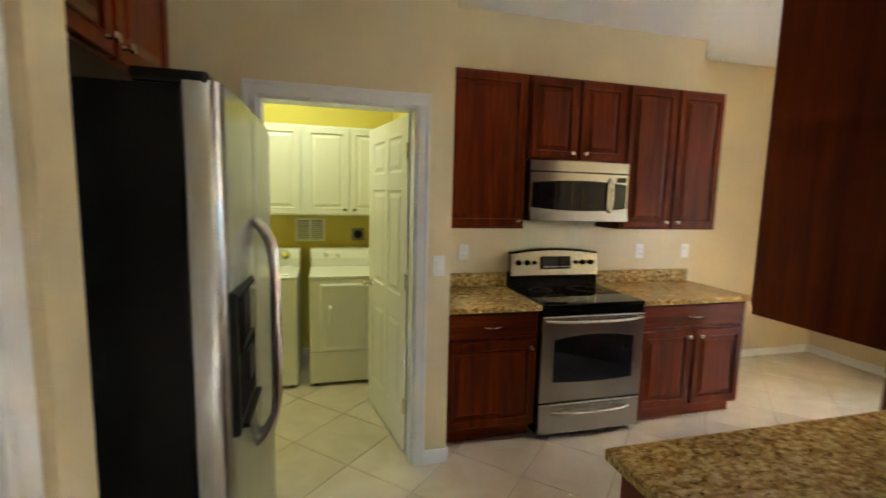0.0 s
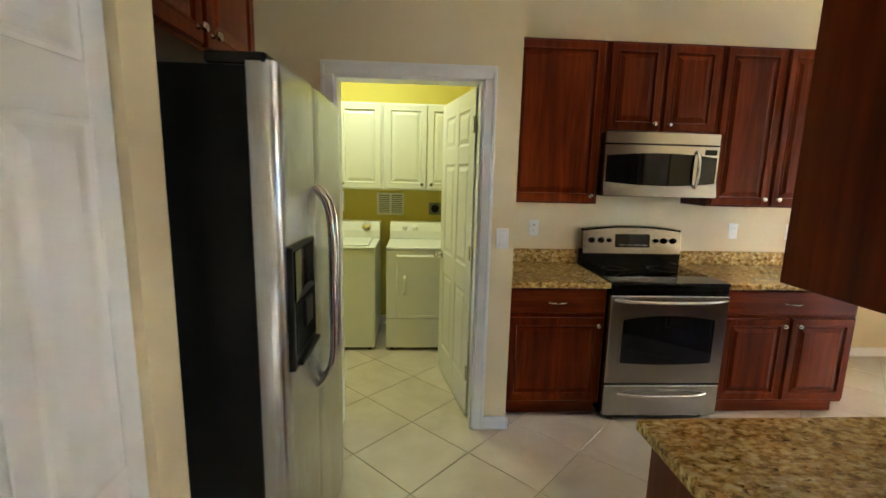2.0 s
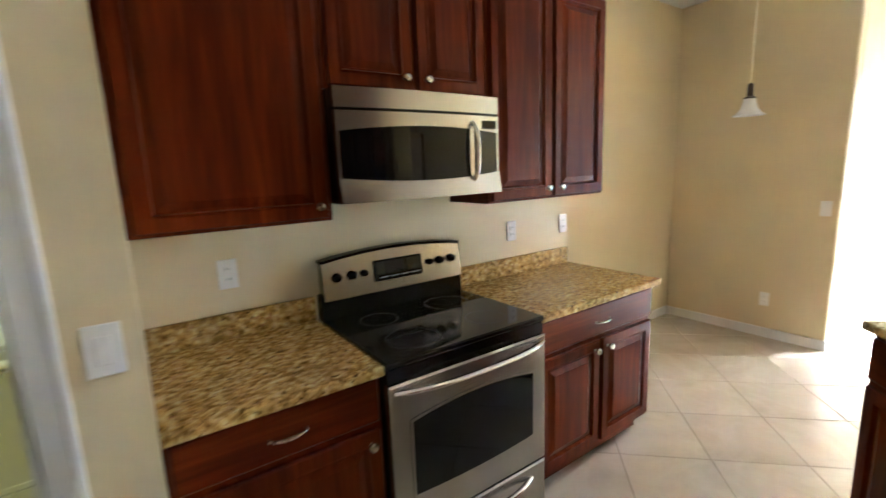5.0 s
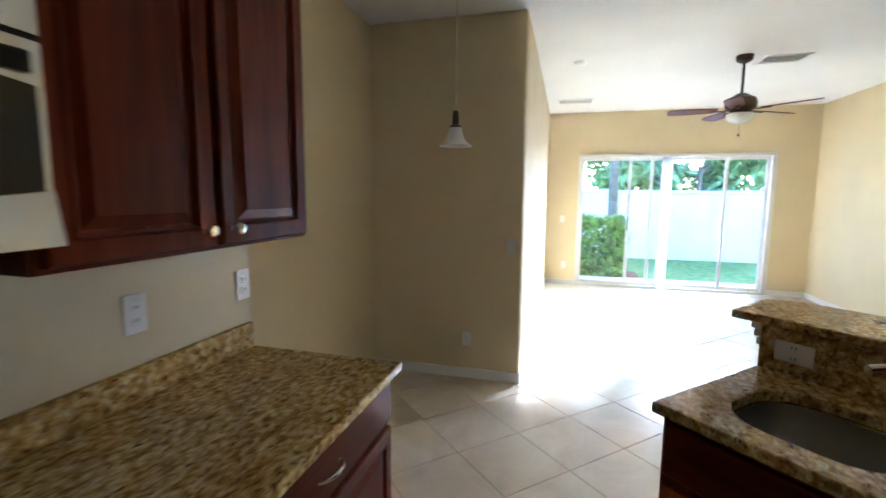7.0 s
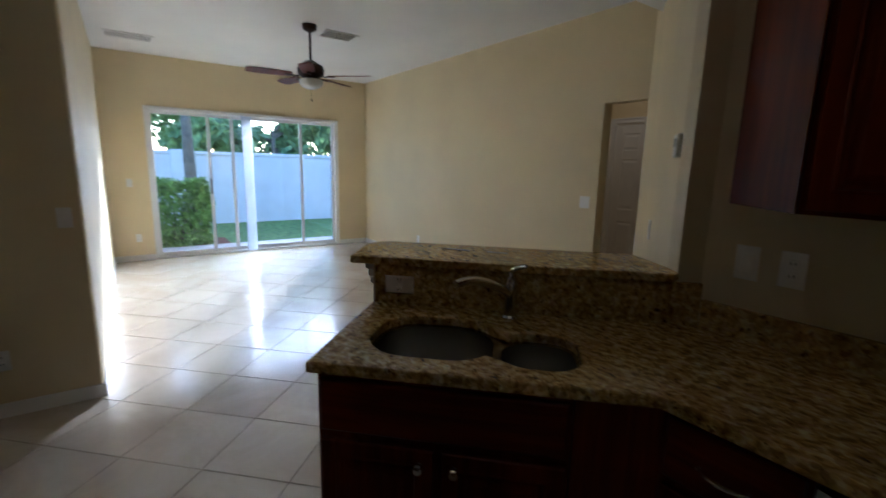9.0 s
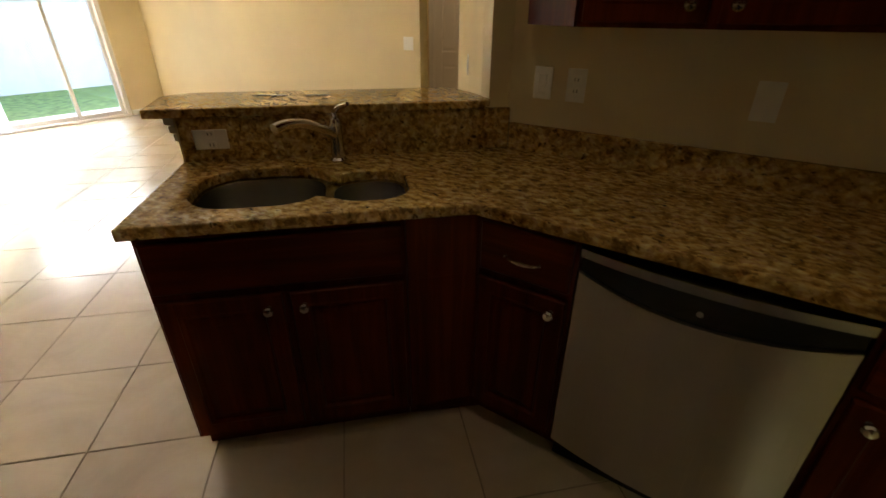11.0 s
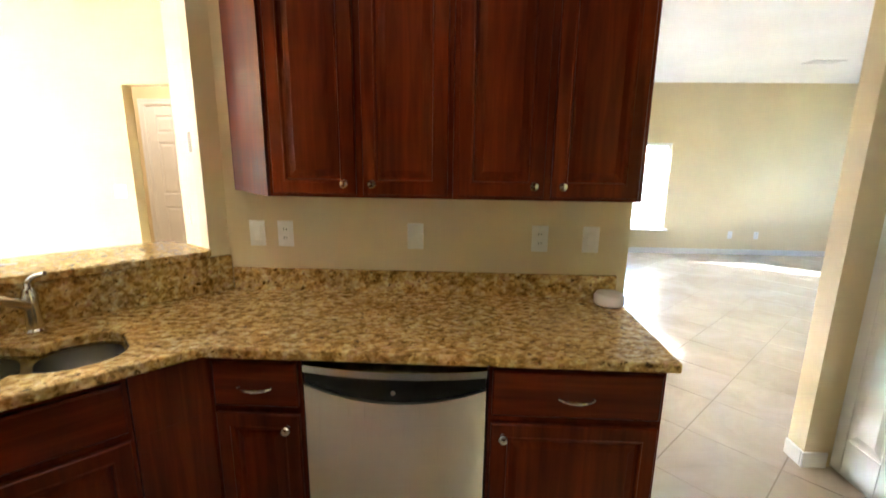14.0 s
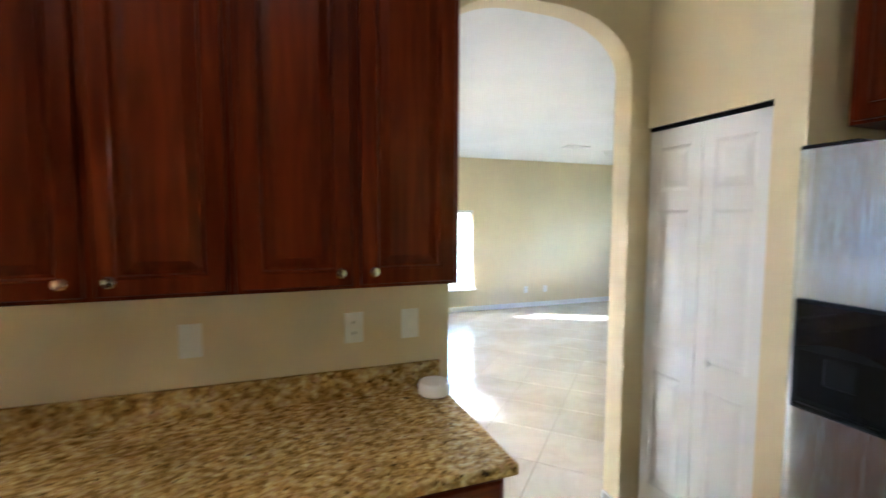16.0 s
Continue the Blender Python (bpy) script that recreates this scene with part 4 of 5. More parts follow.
def make_fridge():
    # local: x along the front from the pantry side, -y towards the kitchen
    th = thing("refrigerator", pose(-1.545, -2.085, 0, 0, 0, 90), "stainless steel side-by-side refrigerator with black sides and water dispenser", "refrigerator")
    W, H = 0.91, 1.815
    bpart("body", BLACKM, th, 0.004, W - 0.004, 0.075, 0.74, 0.02, H - 0.012, 0.006, "black textured refrigerator body", 2)
    bpart("base_grille", BLACK, th, 0.02, W - 0.02, 0.06, 0.10, -0.002, 0.075, 0.002)
    bpart("hinge_cover", BLACK, th, 0.0, 0.16, 0.02, 0.17, H - 0.012, H + 0.018, 0.008, "black hinge cover", 2)
    bpart("hinge_cover", BLACK, th, W - 0.16, W, 0.02, 0.17, H - 0.012, H + 0.018, 0.008, "black hinge cover", 2)
    seam = 0.365
    for nm, a, b in (("freezer_door", 0.0, seam - 0.003), ("refrigerator_door", seam + 0.003, W)):
        bm = bmesh.new()
        k, pts = 16, []
        for i in range(k + 1):
            x = a + (b - a) * i / k
            s = 2 * x / W - 1
            y = 0.0 - 0.012 * (1 - s * s)
            e = min(x - a, b - x)
            rr = 0.035 if (x - a < 0.05 and a == 0) or (b - x < 0.05 and b == W) else 0.006
            if e < rr:
                y += rr - math.sqrt(max(0, rr * rr - (rr - e) ** 2))
            pts.append((x, y))
        extra = []
        if a == 0:
            extra = [(0.0, 0.035), (0.003, 0.021), (0.010, 0.010), (0.020, 0.003), (0.032, -0.0005)]
            pts = extra + [p for p in pts if p[0] > 0.04]
        if b == W:
            pts = [p for p in pts if p[0] < W - 0.04] + [(W - 0.032, -0.0005), (W - 0.02, 0.003), (W - 0.01, 0.010), (W - 0.003, 0.021), (W, 0.035)]
        lo = [(bm.verts.new((x, y, 0.085)), bm.verts.new((x, y, H))) for x, y in pts]
        bl = [(bm.verts.new((x, 0.07, 0.085)), bm.verts.new((x, 0.07, H))) for x, y in (pts[0], pts[-1])]
        for p, q in zip(lo, lo[1:]):
            bm.faces.new((p[0], q[0], q[1], p[1])).smooth = True
        bm.faces.new([p[1] for p in lo] + [bl[1][1], bl[0][1]])
        bm.faces.new([p[0] for p in lo][::-1] + [bl[0][0], bl[1][0]])
        bm.faces.new((lo[0][0], lo[0][1], bl[0][1], bl[0][0])), bm.faces.new((lo[-1][0], bl[1][0], bl[1][1], lo[-1][1]))
        bm.faces.new((bl[0][0], bl[0][1], bl[1][1], bl[1][0]))
        dr = part(nm, bm, STEEL_F, th, "brushed stainless steel door")
        x = seam - 0.034 if a == 0 else seam + 0.034
        h = bowed_bar(0.805, 1.50, -0.012, x, 0.056, 0.0155, 0.85, 28, upright=True, power=7.0)
        part("handle", h, CHROME, dr, "long bowed steel handle")
        if a == 0:
            bpart("dispenser_frame", BLACKM, dr, 0.035, 0.30, -0.0165, 0.02, 0.99, 1.345, 0.006, "black dispenser surround", 2)
            bm = bmesh.new()
            fan = [(0.048 + 0.239 * i / 12, 1.19 + 0.028 * math.sin(math.pi * i / 12)) for i in range(13)]
            face = [bm.verts.new((px, -0.0225, pz)) for px, pz in fan + [(0.287, 1.333), (0.048, 1.333)]]
            back = [bm.verts.new((v.co.x, -0.0155, v.co.z)) for v in face]
            bm.faces.new(face)
            for i in range(len(face)):
                bm.faces.new((face[i - 1], face[i], back[i], back[i - 1]))
            part("dispenser_panel", bm, GLASSB, dr, "glossy black control panel with an arched lower rim")
            bpart("dispenser_recess", DARK, dr, 0.055, 0.28, -0.0185, -0.0155, 1.03, 1.185, 0.001)
            bpart("dispenser_tray", BLACKM, dr, 0.055, 0.28, -0.034, -0.0165, 1.002, 1.015, 0.003, "black drip tray")
            bpart("dispenser_paddle", BLACKM, dr, 0.13, 0.215, -0.027, -0.0188, 1.09, 1.175, 0.004)
    for x in (0.08, W - 0.08):
        bm = bmesh.new()
        lathe(bm, [(0.0, -0.001), (0.02, -0.001), (0.02, 0.021), (0, 0.021)], Matrix.Translation((x, 0.5, 0)), 10)
        part("foot", bm, BLACKM, th)


make_fridge()


def make_dishwasher():
    th = thing("dishwasher", pose(0.625, DW_Y, 0, 0, 0, 180), "stainless steel built-in dishwasher with black control band", "dishwasher")
    W = 0.618
    bpart("body", BLACKM, th, 0.004, W - 0.004, -0.575, -0.01, 0.0, 0.847, 0.002)
    bm = bmesh.new()
    arc_front(bm, 0.003, W - 0.003, -0.612, 0.035, 0.108, 0.765, -0.576, 16, None)
    # the door's upper rim hangs in the middle
    for v in bm.verts:
        if v.co.z > 0.7:
            s = 2 * v.co.x / W - 1
            v.co.z -= 0.042 * (1 - s * s) - 0.012
    dr = part("door", bm, STEEL_V, th, "brushed stainless steel door")
    bm = bmesh.new()
    arc_front(bm, 0.003, W - 0.003, -0.600, 0.033, 0.710, 0.822, -0.576, 16)
    pn = part("control_band", bm, BLACK, th, "black control band")
    bm = bmesh.new()
    arc_front(bm, 0.001, W - 0.001, -0.612, 0.035, 0.823, 0.848, -0.576, 16)
    part("top_trim", bm, STEEL, th, "steel top trim")
    bm = bmesh.new()
    lathe(bm, [(0, 0), (0.008, 0), (0.008, 0.002), (0, 0.002)], pose(W / 2, -0.633, 0.768, 90), 14)
    part("button", bm, GREYP, pn)
    bpart("kick_plate", BLACKM, th, 0.003, W - 0.003, -0.54, -0.50, -0.004, 0.105, 0.002)


make_dishwasher()


def make_washer():
    # washer with a raised console, and dryer beside it
    for x0, w, nm, lab in ((-2.235, 0.685, "washing_machine", "white top-loading washing machine with raised control console"),
                           (-1.455, 0.685, "tumble_dryer", "white front-loading tumble dryer with raised control console")):
        th = thing(nm, pose(x0, 1.17, 0), lab, "washer" if nm[0] == "w" else "dryer")
        d = 0.665
        bpart("body", APPL, th, 0, w, -d, -0.001, 0.025, 0.90, 0.014, seg=3)
        top = bpart("top", APPL, th, -0.003, w + 0.003, -d - 0.006, -0.002, 0.901, 0.925, 0.008, seg=3)
        bm = bmesh.new()
        prof = [(-0.17, 0.925), (-0.165, 1.0), (-0.13, 1.075), (-0.10, 1.085), (-0.005, 1.085), (-0.005, 0.925)]
        a = [bm.verts.new((0.0, y, z)) for y, z in prof]
        b = [bm.verts.new((w, y, z)) for y, z in prof]
        bm.faces.new(a), bm.faces.new(b[::-1])
        for i in range(len(prof)):
            j = (i + 1) % len(prof)
            bm.faces.new((a[i], b[i], b[j], a[j]))
        bmesh.ops.recalc_face_normals(bm, faces=bm.faces[:])
        bmesh.ops.bevel(bm, geom=bm.edges[:], offset=0.006, segments=2, affect="EDGES", profile=0.5)
        con = part("console", bm, APPL, th)
        spots = ((0.06, 0.02), (0.13, 0.02), (0.21, 0.02), (0.56, 0.042)) if nm[0] == "w" else ((0.14, 0.026), (0.24, 0.03), (0.58, 0.04))
        for x, r in spots:
            bm = bmesh.new()
            lathe(bm, [(0, 0), (r, 0), (r, 0.006), (r * 0.62, 0.012), (r * 0.58, 0.03), (0, 0.032)], pose(x, -0.150, 1.035, 65), 20)
            part("dial", bm, CHROME if r > 0.04 else APPL, con, "control dial")
        if nm[0] == "w":
            bpart("lid", APPL, top, 0.06, w - 0.06, -d + 0.02, -0.19, 0.9255, 0.938, 0.005, seg=2)
        else:
            bm = bmesh.new()
            rings(bm, 0.085, w - 0.06, 0.30, 0.86, [(0.0, -d - 0.0005), (0.0, -d - 0.014), (0.012, -d - 0.024), (0.03, -d - 0.024), (0.034, -d - 0.022)])
            dd = part("door", bm, APPL, th)
            bm = bmesh.new()
            tube(bm, [(0.16, -d - 0.024, 0.52), (0.16, -d - 0.045, 0.54), (0.16, -d - 0.045, 0.66), (0.16, -d - 0.024, 0.68)], 0.011, 8)
            part("handle", bm, APPL, dd)
            bpart("seam", GREYP, th, 0.0, w, -d - 0.001, -d + 0.003, 0.292, 0.296, 0)
        for x in (0.05, w - 0.05):
            for y in (-d + 0.05, -0.06):
                bm = bmesh.new()
                lathe(bm, [(0.0, -0.001), (0.02, -0.001), (0.014, 0.026), (0, 0.026)], Matrix.Translation((x, y, 0)), 10)
                part("foot", bm, BLACKM, th)


make_washer()
# laundry wall cabinets and the things on the wall below them
for x0 in (-2.315, -1.515):
    wall_cabinet(pose(x0, 1.25, 0), 0.798, 1.39, 2.165, 2, "white raised-panel two-door wall cabinet in the laundry", mat=CABW, group="laundry wall cabinets")


def valve_box():
    th = thing("washer_valve_box", pose(-2.06, 1.249, 1.20), "white recessed washer outlet box with two taps", "outlet box")
    bm = bmesh.new()
    for b in ((-0.14, 0.14, -0.012, -0.001, 0.13, 0.16), (-0.14, 0.14, -0.012, -0.001, -0.04, -0.01), (-0.14, -0.115, -0.012, -0.001, -0.01, 0.13), (0.115, 0.14, -0.012, -0.001, -0.01, 0.13)):
        box(bm, *b, 0.002)
    part("frame", bm, PLASTIC, th)
    bpart("backing", GREYP, th, -0.115, 0.115, -0.004, -0.001, -0.01, 0.13, 0)
    for x in (-0.05, 0.06):
        bm = bmesh.new()
        tube(bm, [(x, -0.03, 0.0), (x, -0.03, 0.06)], 0.012)
        lathe(bm, [(0, 0), (0.026, 0), (0.026, 0.014), (0, 0.016)], pose(x, -0.03, 0.05, 90), 12)
        part("tap", bm, BLACKM, th, "dark tap handle")
    th = thing("wall_grille", pose(-1.60, 1.249, 1.13), "white two-part air grille in the laundry wall", "vent")
    bm = bmesh.new()
    for b in ((0, 0.27, -0.012, -0.001, 0.0, 0.02), (0, 0.27, -0.012, -0.001, 0.20, 0.22), (0, 0.02, -0.012, -0.001, 0.02, 0.2), (0.25, 0.27, -0.012, -0.001, 0.02, 0.2), (0.125, 0.145, -0.012, -0.001, 0.02, 0.2)):
        box(bm, *b, 0.002)
    part("frame", bm, PLASTIC, th)
    bpart("backing", GREYP, th, 0.02, 0.25, -0.003, -0.001, 0.02, 0.20, 0)
    for i in range(9):
        for a in (0.02, 0.145):
            bpart("slat", PLASTIC, th, a, a + 0.105, -0.010, -0.0035, 0.026 + i * 0.019, 0.034 + i * 0.019, 0)
    th = thing("dryer_socket", pose(-1.02, 1.249, 1.20), "black dryer power socket on a grey plate", "socket")
    bpart("plate", GREYP, th, -0.06, 0.06, -0.008, -0.001, -0.06, 0.06, 0.003)
    bm = bmesh.new()
    lathe(bm, [(0, 0), (0.04, 0), (0.036, 0.03), (0.02, 0.034), (0.016, 0.06), (0, 0.062)], pose(0, -0.008, 0, 90), 18)
    part("plug", bm, BLACKM, th)


valve_box()
th = thing("ceiling_light", pose(-1.7, 0.3, C), "white square flush ceiling light in the laundry", "ceiling light")
bpart("frame", TRIM, th, -0.30, 0.30, -0.18, 0.18, -0.03, -0.001, 0.006)

for lx in (-0.05, 0.95):
    th = thing("recessed_downlight", pose(lx, -1.45, C), "round white recessed ceiling downlight, lit warm", "downlight", "downlights")
    bm = bmesh.new()
    lathe(bm, [(0.105, -0.001), (0.108, -0.006), (0.10, -0.010), (0.075, -0.004), (0.075, -0.001)], seg=28, cap=False)
    part("trim_ring", bm, TRIM, th)
# ---------- sink and tap ----------


def make_sink():
    th = thing("sink", pose(0, 0, 0), "stainless steel undermount sink with a large and a small bowl", "sink")
    bm = bmesh.new()
    edges = []
    for lp in (rounded(-0.362, 2.475, 0.350, 0.200, 0.14, 8), BOWL_A, BOWL_B):
        vs = [bm.verts.new((*pen(q, n), T0 - 0.0015)) for q, n in lp]
        edges += [bm.edges.new((vs[i], vs[(i + 1) % len(vs)])) for i in range(len(vs))]
    bmesh.ops.triangle_fill(bm, edges=edges, use_beauty=True, use_dissolve=False)
    part("deck", bm, STEEL_S, th)
    for nm, loop, cx, cn, depth in (("large_bowl", BOWL_A, -0.228, 2.478, 0.20), ("small_bowl", BOWL_B, -0.570, 2.430, 0.15)):
        bm = bmesh.new()
        levels = []
        for f, z in ((1.0, T0 - 0.0015), (0.995, T0 - 0.006), (0.985, T0 - 0.06), (0.96, T0 - depth + 0.03), (0.88, T0 - depth + 0.006), (0.7, T0 - depth), (0.12, T0 - depth - 0.004)):
            levels.append([bm.verts.new((*pen(cx + (s - cx) * f, cn + (n - cn) * f), z)) for s, n in loop])
        for a, b in zip(levels, levels[1:]):
            for i in range(len(a)):
                j = (i + 1) % len(a)
                bm.faces.new((a[i], a[j], b[j], b[i])).smooth = True
        bm.faces.new(levels[-1])
        bowl = part(nm, bm, STEEL_S, th)
        bm = bmesh.new()
        lathe(bm, [(0, 0), (0.042, 0.0), (0.044, 0.003), (0.036, 0.004), (0.03, -0.0), (0, -0.001)], Matrix.Translation((*pen(cx, cn), T0 - depth - 0.002)), 20)
        part("drain", bm, CHROME, bowl, "round steel drain")


make_sink()


def make_tap():
    th = thing("kitchen_tap", Matrix.Translation((*pen(-0.470, 2.715), T1)) @ N45, "satin nickel pull-out kitchen tap behind the sink", "tap")
    bm = bmesh.new()
    lathe(bm, [(0, 0), (0.032, 0), (0.032, 0.006), (0.025, 0.014), (0.023, 0.10), (0.026, 0.13), (0.018, 0.155), (0, 0.16)], seg=20)
    part("base", bm, CHROME, th)
    bm = bmesh.new()
    pts = []
    for i in range(13):
        a = i / 12
        pts.append((-0.01 - 0.17 * a, -0.01 - 0.20 * a, 0.10 + 0.075 * math.sin(a * 1.95)))
    tube(bm, pts, [0.018 - 0.003 * i / 12 if i < 8 else 0.017 for i in range(13)], 12)
    sp = part("spout", bm, CHROME, th)
    bm = bmesh.new()
    tube(bm, [(0.0, 0.012, 0.15), (0.0, 0.02, 0.175), (0.02, -0.02, 0.20), (0.05, -0.06, 0.215)], [0.013, 0.011, 0.008, 0.007], 10)
    part("lever", bm, CHROME, th)


make_tap()

# ---------- plates on walls ----------


def plate(m, kind, w=0.072, h=0.117):
    names = {"outlet": ("wall_outlet", "white duplex wall outlet plate", "outlet"), "switch": ("light_switch", "white rocker light switch plate", "switch"),
             "double": ("light_switch", "white double rocker light switch plate", "switch"), "blank": ("wall_plate", "white blank wall plate", "wall plate")}
    nm, lab, cat = names[kind]
    if kind == "double":
        w = 0.117
    th = thing(nm, m, lab, cat, "wall plates")
    bpart("plate", PLASTIC, th, -w / 2, w / 2, -0.006, -0.0008, -h / 2, h / 2, 0.0025, seg=2)
    if kind == "outlet":
        for z in (-0.02, 0.02):
            bm = bmesh.new()
            box(bm, -0.016, 0.016, -0.0085, -0.0055, z - 0.014, z + 0.014, 0.002)
            sk = part("socket", bm, PLASTIC, th)
            for x in (-0.006, 0.006):
                bpart("slot", DARK, sk, x - 0.0012, x + 0.0012, -0.0092, -0.0084, z - 0.004, z + 0.006, 0)
    elif kind in ("switch", "double"):
        for x in ((0,) if kind == "switch" else (-0.023, 0.023)):
            bm = bmesh.new()
            box(bm, x - 0.016, x + 0.016, -0.0095, -0.0055, -0.033, 0.033, 0.002)
            part("rocker", bm, PLASTIC, th)
    return th


plate(pose(-0.334, 0, 1.172), "outlet")
plate(pose(1.20, 0, 1.172), "outlet")
plate(pose(1.655, 0, 1.172), "outlet")
plate(pose(-0.705, LAUN_Y, 1.19), "switch")
for x, k in ((1.03, "switch"), (0.90, "outlet"), (0.31, "blank"), (-0.241, "outlet"), (-0.463, "switch")):
    plate(pose(x, DW_Y, 1.176, 0, 0, 180), k)
plate(pose(3.752, -0.80, 1.13, 0, 0, -90), "switch")
plate(pose(3.752, -0.45, 0.335, 0, 0, -90), "outlet")
plate(pose(8.2, -1.15, 1.13, 0, 0, -90), "switch")
plate(pose(8.2, -1.20, 0.335, 0, 0, -90), "outlet")
plate(pose(3.225, -4.8, 1.155, 0, 0, 180), "double")
plate(pose(6.3, -4.8, 0.335, 0, 0, 180), "outlet")
SLANT = math.degrees(math.atan2(-1.95, 1.345)) + 180
plate(pose(1.867, -3.65, 1.13, 0, 0, SLANT), "switch")
plate(Matrix.Translation((*pen(-0.02, 2.786), 0.995)) @ N45, "outlet", 0.117, 0.072)
for x in (-4.5, -4.1):
    plate(pose(x, -8.0, 0.31, 0, 0, 180), "outlet")
th = thing("thermostat", pose(1.358, -2.912, 1.575, 0, 0, SLANT), "white wall thermostat with small dark display", "thermostat")
bpart("case", PLASTIC, th, -0.055, 0.055, -0.020, -0.0008, -0.045, 0.045, 0.005, seg=2)
bpart("display", GREYP, th, -0.035, 0.035, -0.0215, -0.0195, -0.005, 0.028, 0.001)

# ---------- small loose things ----------
th = thing("smoke_alarm", pose(-0.535, -2.715, T1), "white round smoke alarm lying on the granite worktop", "smoke alarm")
bm = bmesh.new()
lathe(bm, [(0, 0), (0.056, 0), (0.062, 0.006), (0.063, 0.036), (0.056, 0.049), (0.03, 0.052), (0, 0.052)], seg=32)
part("case", bm, PLASTIC, th)
th = thing("paper_slip", pose(*pen(-0.22, 3.02), 1.1078, 0, 0, 30), "small dark paper slip lying on the bar top", "paper")
bpart("sheet", BRONZE, th, -0.06, 0.06, -0.012, 0.012, 0, 0.002, 0)
th = thing("paper_slip", pose(*pen(-0.40, 3.00), 1.1078, 0, 0, 38), "small grey paper slip lying flat on the bar top", "paper")
bpart("sheet", GREYP, th, -0.045, 0.045, -0.010, 0.010, 0, 0.0015, 0)

# ---------- lamps, fan, vents ----------


def make_pendant():
    th = thing("pendant_lamp", pose(2.90, -0.545, 0), "bell-shaped white glass pendant lamp on a thin stem", "pendant lamp")
    bm = bmesh.new()
    lathe(bm, [(0, C - 0.001), (0.06, C - 0.001), (0.055, C - 0.02), (0.02, C - 0.03), (0, C - 0.031)], seg=20)
    part("canopy", bm, CHROME, th)
    bm = bmesh.new()
    tube(bm, [(0, 0, 2.02), (0, 0, C - 0.03)], 0.0028, 8)
    part("stem", bm, CHROME, th)
    bm = bmesh.new()
    lathe(bm, [(0, 2.03), (0.012, 2.03), (0.018, 2.02), (0.022, 1.945), (0.036, 1.94), (0.038, 1.93), (0, 1.93)], seg=20)
    part("socket", bm, BRONZE, th)
    bm = bmesh.new()
    lathe(bm, [(0.036, 1.928), (0.041, 1.90), (0.053, 1.865), (0.074, 1.838), (0.099, 1.822), (0.097, 1.819), (0.070, 1.834), (0.049, 1.862), (0.037, 1.90), (0.032, 1.927)], seg=28)
    part("shade", bm, FROST, th, "bell-shaped frosted white glass shade")


make_pendant()


def make_fan():
    x, y = 5.37, -2.83
    th = thing("ceiling_fan", pose(x, y, 0), "bronze ceiling fan with five walnut blades and a glass bowl light", "ceiling fan")
    bm = bmesh.new()
    lathe(bm, [(0, C - 0.001), (0.075, C - 0.001), (0.07, C - 0.05), (0.03, C - 0.075), (0, C - 0.076)], seg=24)
    part("canopy", bm, BRONZE, th)
    bm = bmesh.new()
    tube(bm, [(0, 0, 2.52), (0, 0, C - 0.07)], 0.013, 10)
    part("downrod", bm, BRONZE, th)
    bm = bmesh.new()
    lathe(bm, [(0, 2.54), (0.04, 2.54), (0.07, 2.52), (0.125, 2.49), (0.14, 2.45), (0.135, 2.40), (0.10, 2.375), (0.085, 2.35), (0, 2.35)], seg=28)
    part("motor", bm, BRONZE, th)
    for i in range(5):
        a = 72 * i + 12
        m = pose(0, 0, 2.385, 0, 0, a) @ pose(0, 0, 0, 11)
        bm = bmesh.new()
        k = 8
        prof = [(0.20, 0.055), (0.26, 0.064), (0.40, 0.070), (0.55, 0.072), (0.62, 0.064), (0.65, 0.045)]
        poly = [(q, -w) for q, w in prof] + [(q, w) for q, w in prof[::-1]]
        prism(bm, poly, -0.004, 0.004, 0.0015, 1)
        bmesh.ops.transform(bm, matrix=m, verts=bm.verts[:])
        bl = part("blade", bm, BLADE, th, "walnut fan blade")
        bm = bmesh.new()
        tube(bm, [(0.10, 0, -0.002), (0.16, 0, -0.012), (0.27, 0, -0.008)], [0.014, 0.012, 0.02], 8, 0.4)
        bmesh.ops.transform(bm, matrix=m, verts=bm.verts[:])
        part("blade_arm", bm, BRONZE, bl, "bronze blade arm")
    bm = bmesh.new()
    lathe(bm, [(0.115, 2.348), (0.125, 2.335), (0.12, 2.30), (0.09, 2.27), (0.045, 2.252), (0.0, 2.248)], seg=28)
    part("light_bowl", bm, FROST, th, "frosted white glass bowl")
    bm = bmesh.new()
    tube(bm, [(0.0, 0.0, 2.25), (0.0, 0.0, 2.15)], 0.0015, 6)
    lathe(bm, [(0, 2.125), (0.009, 2.13), (0.008, 2.15), (0, 2.153)], seg=10)
    part("pull_chain", bm, BRONZE, th)


make_fan()


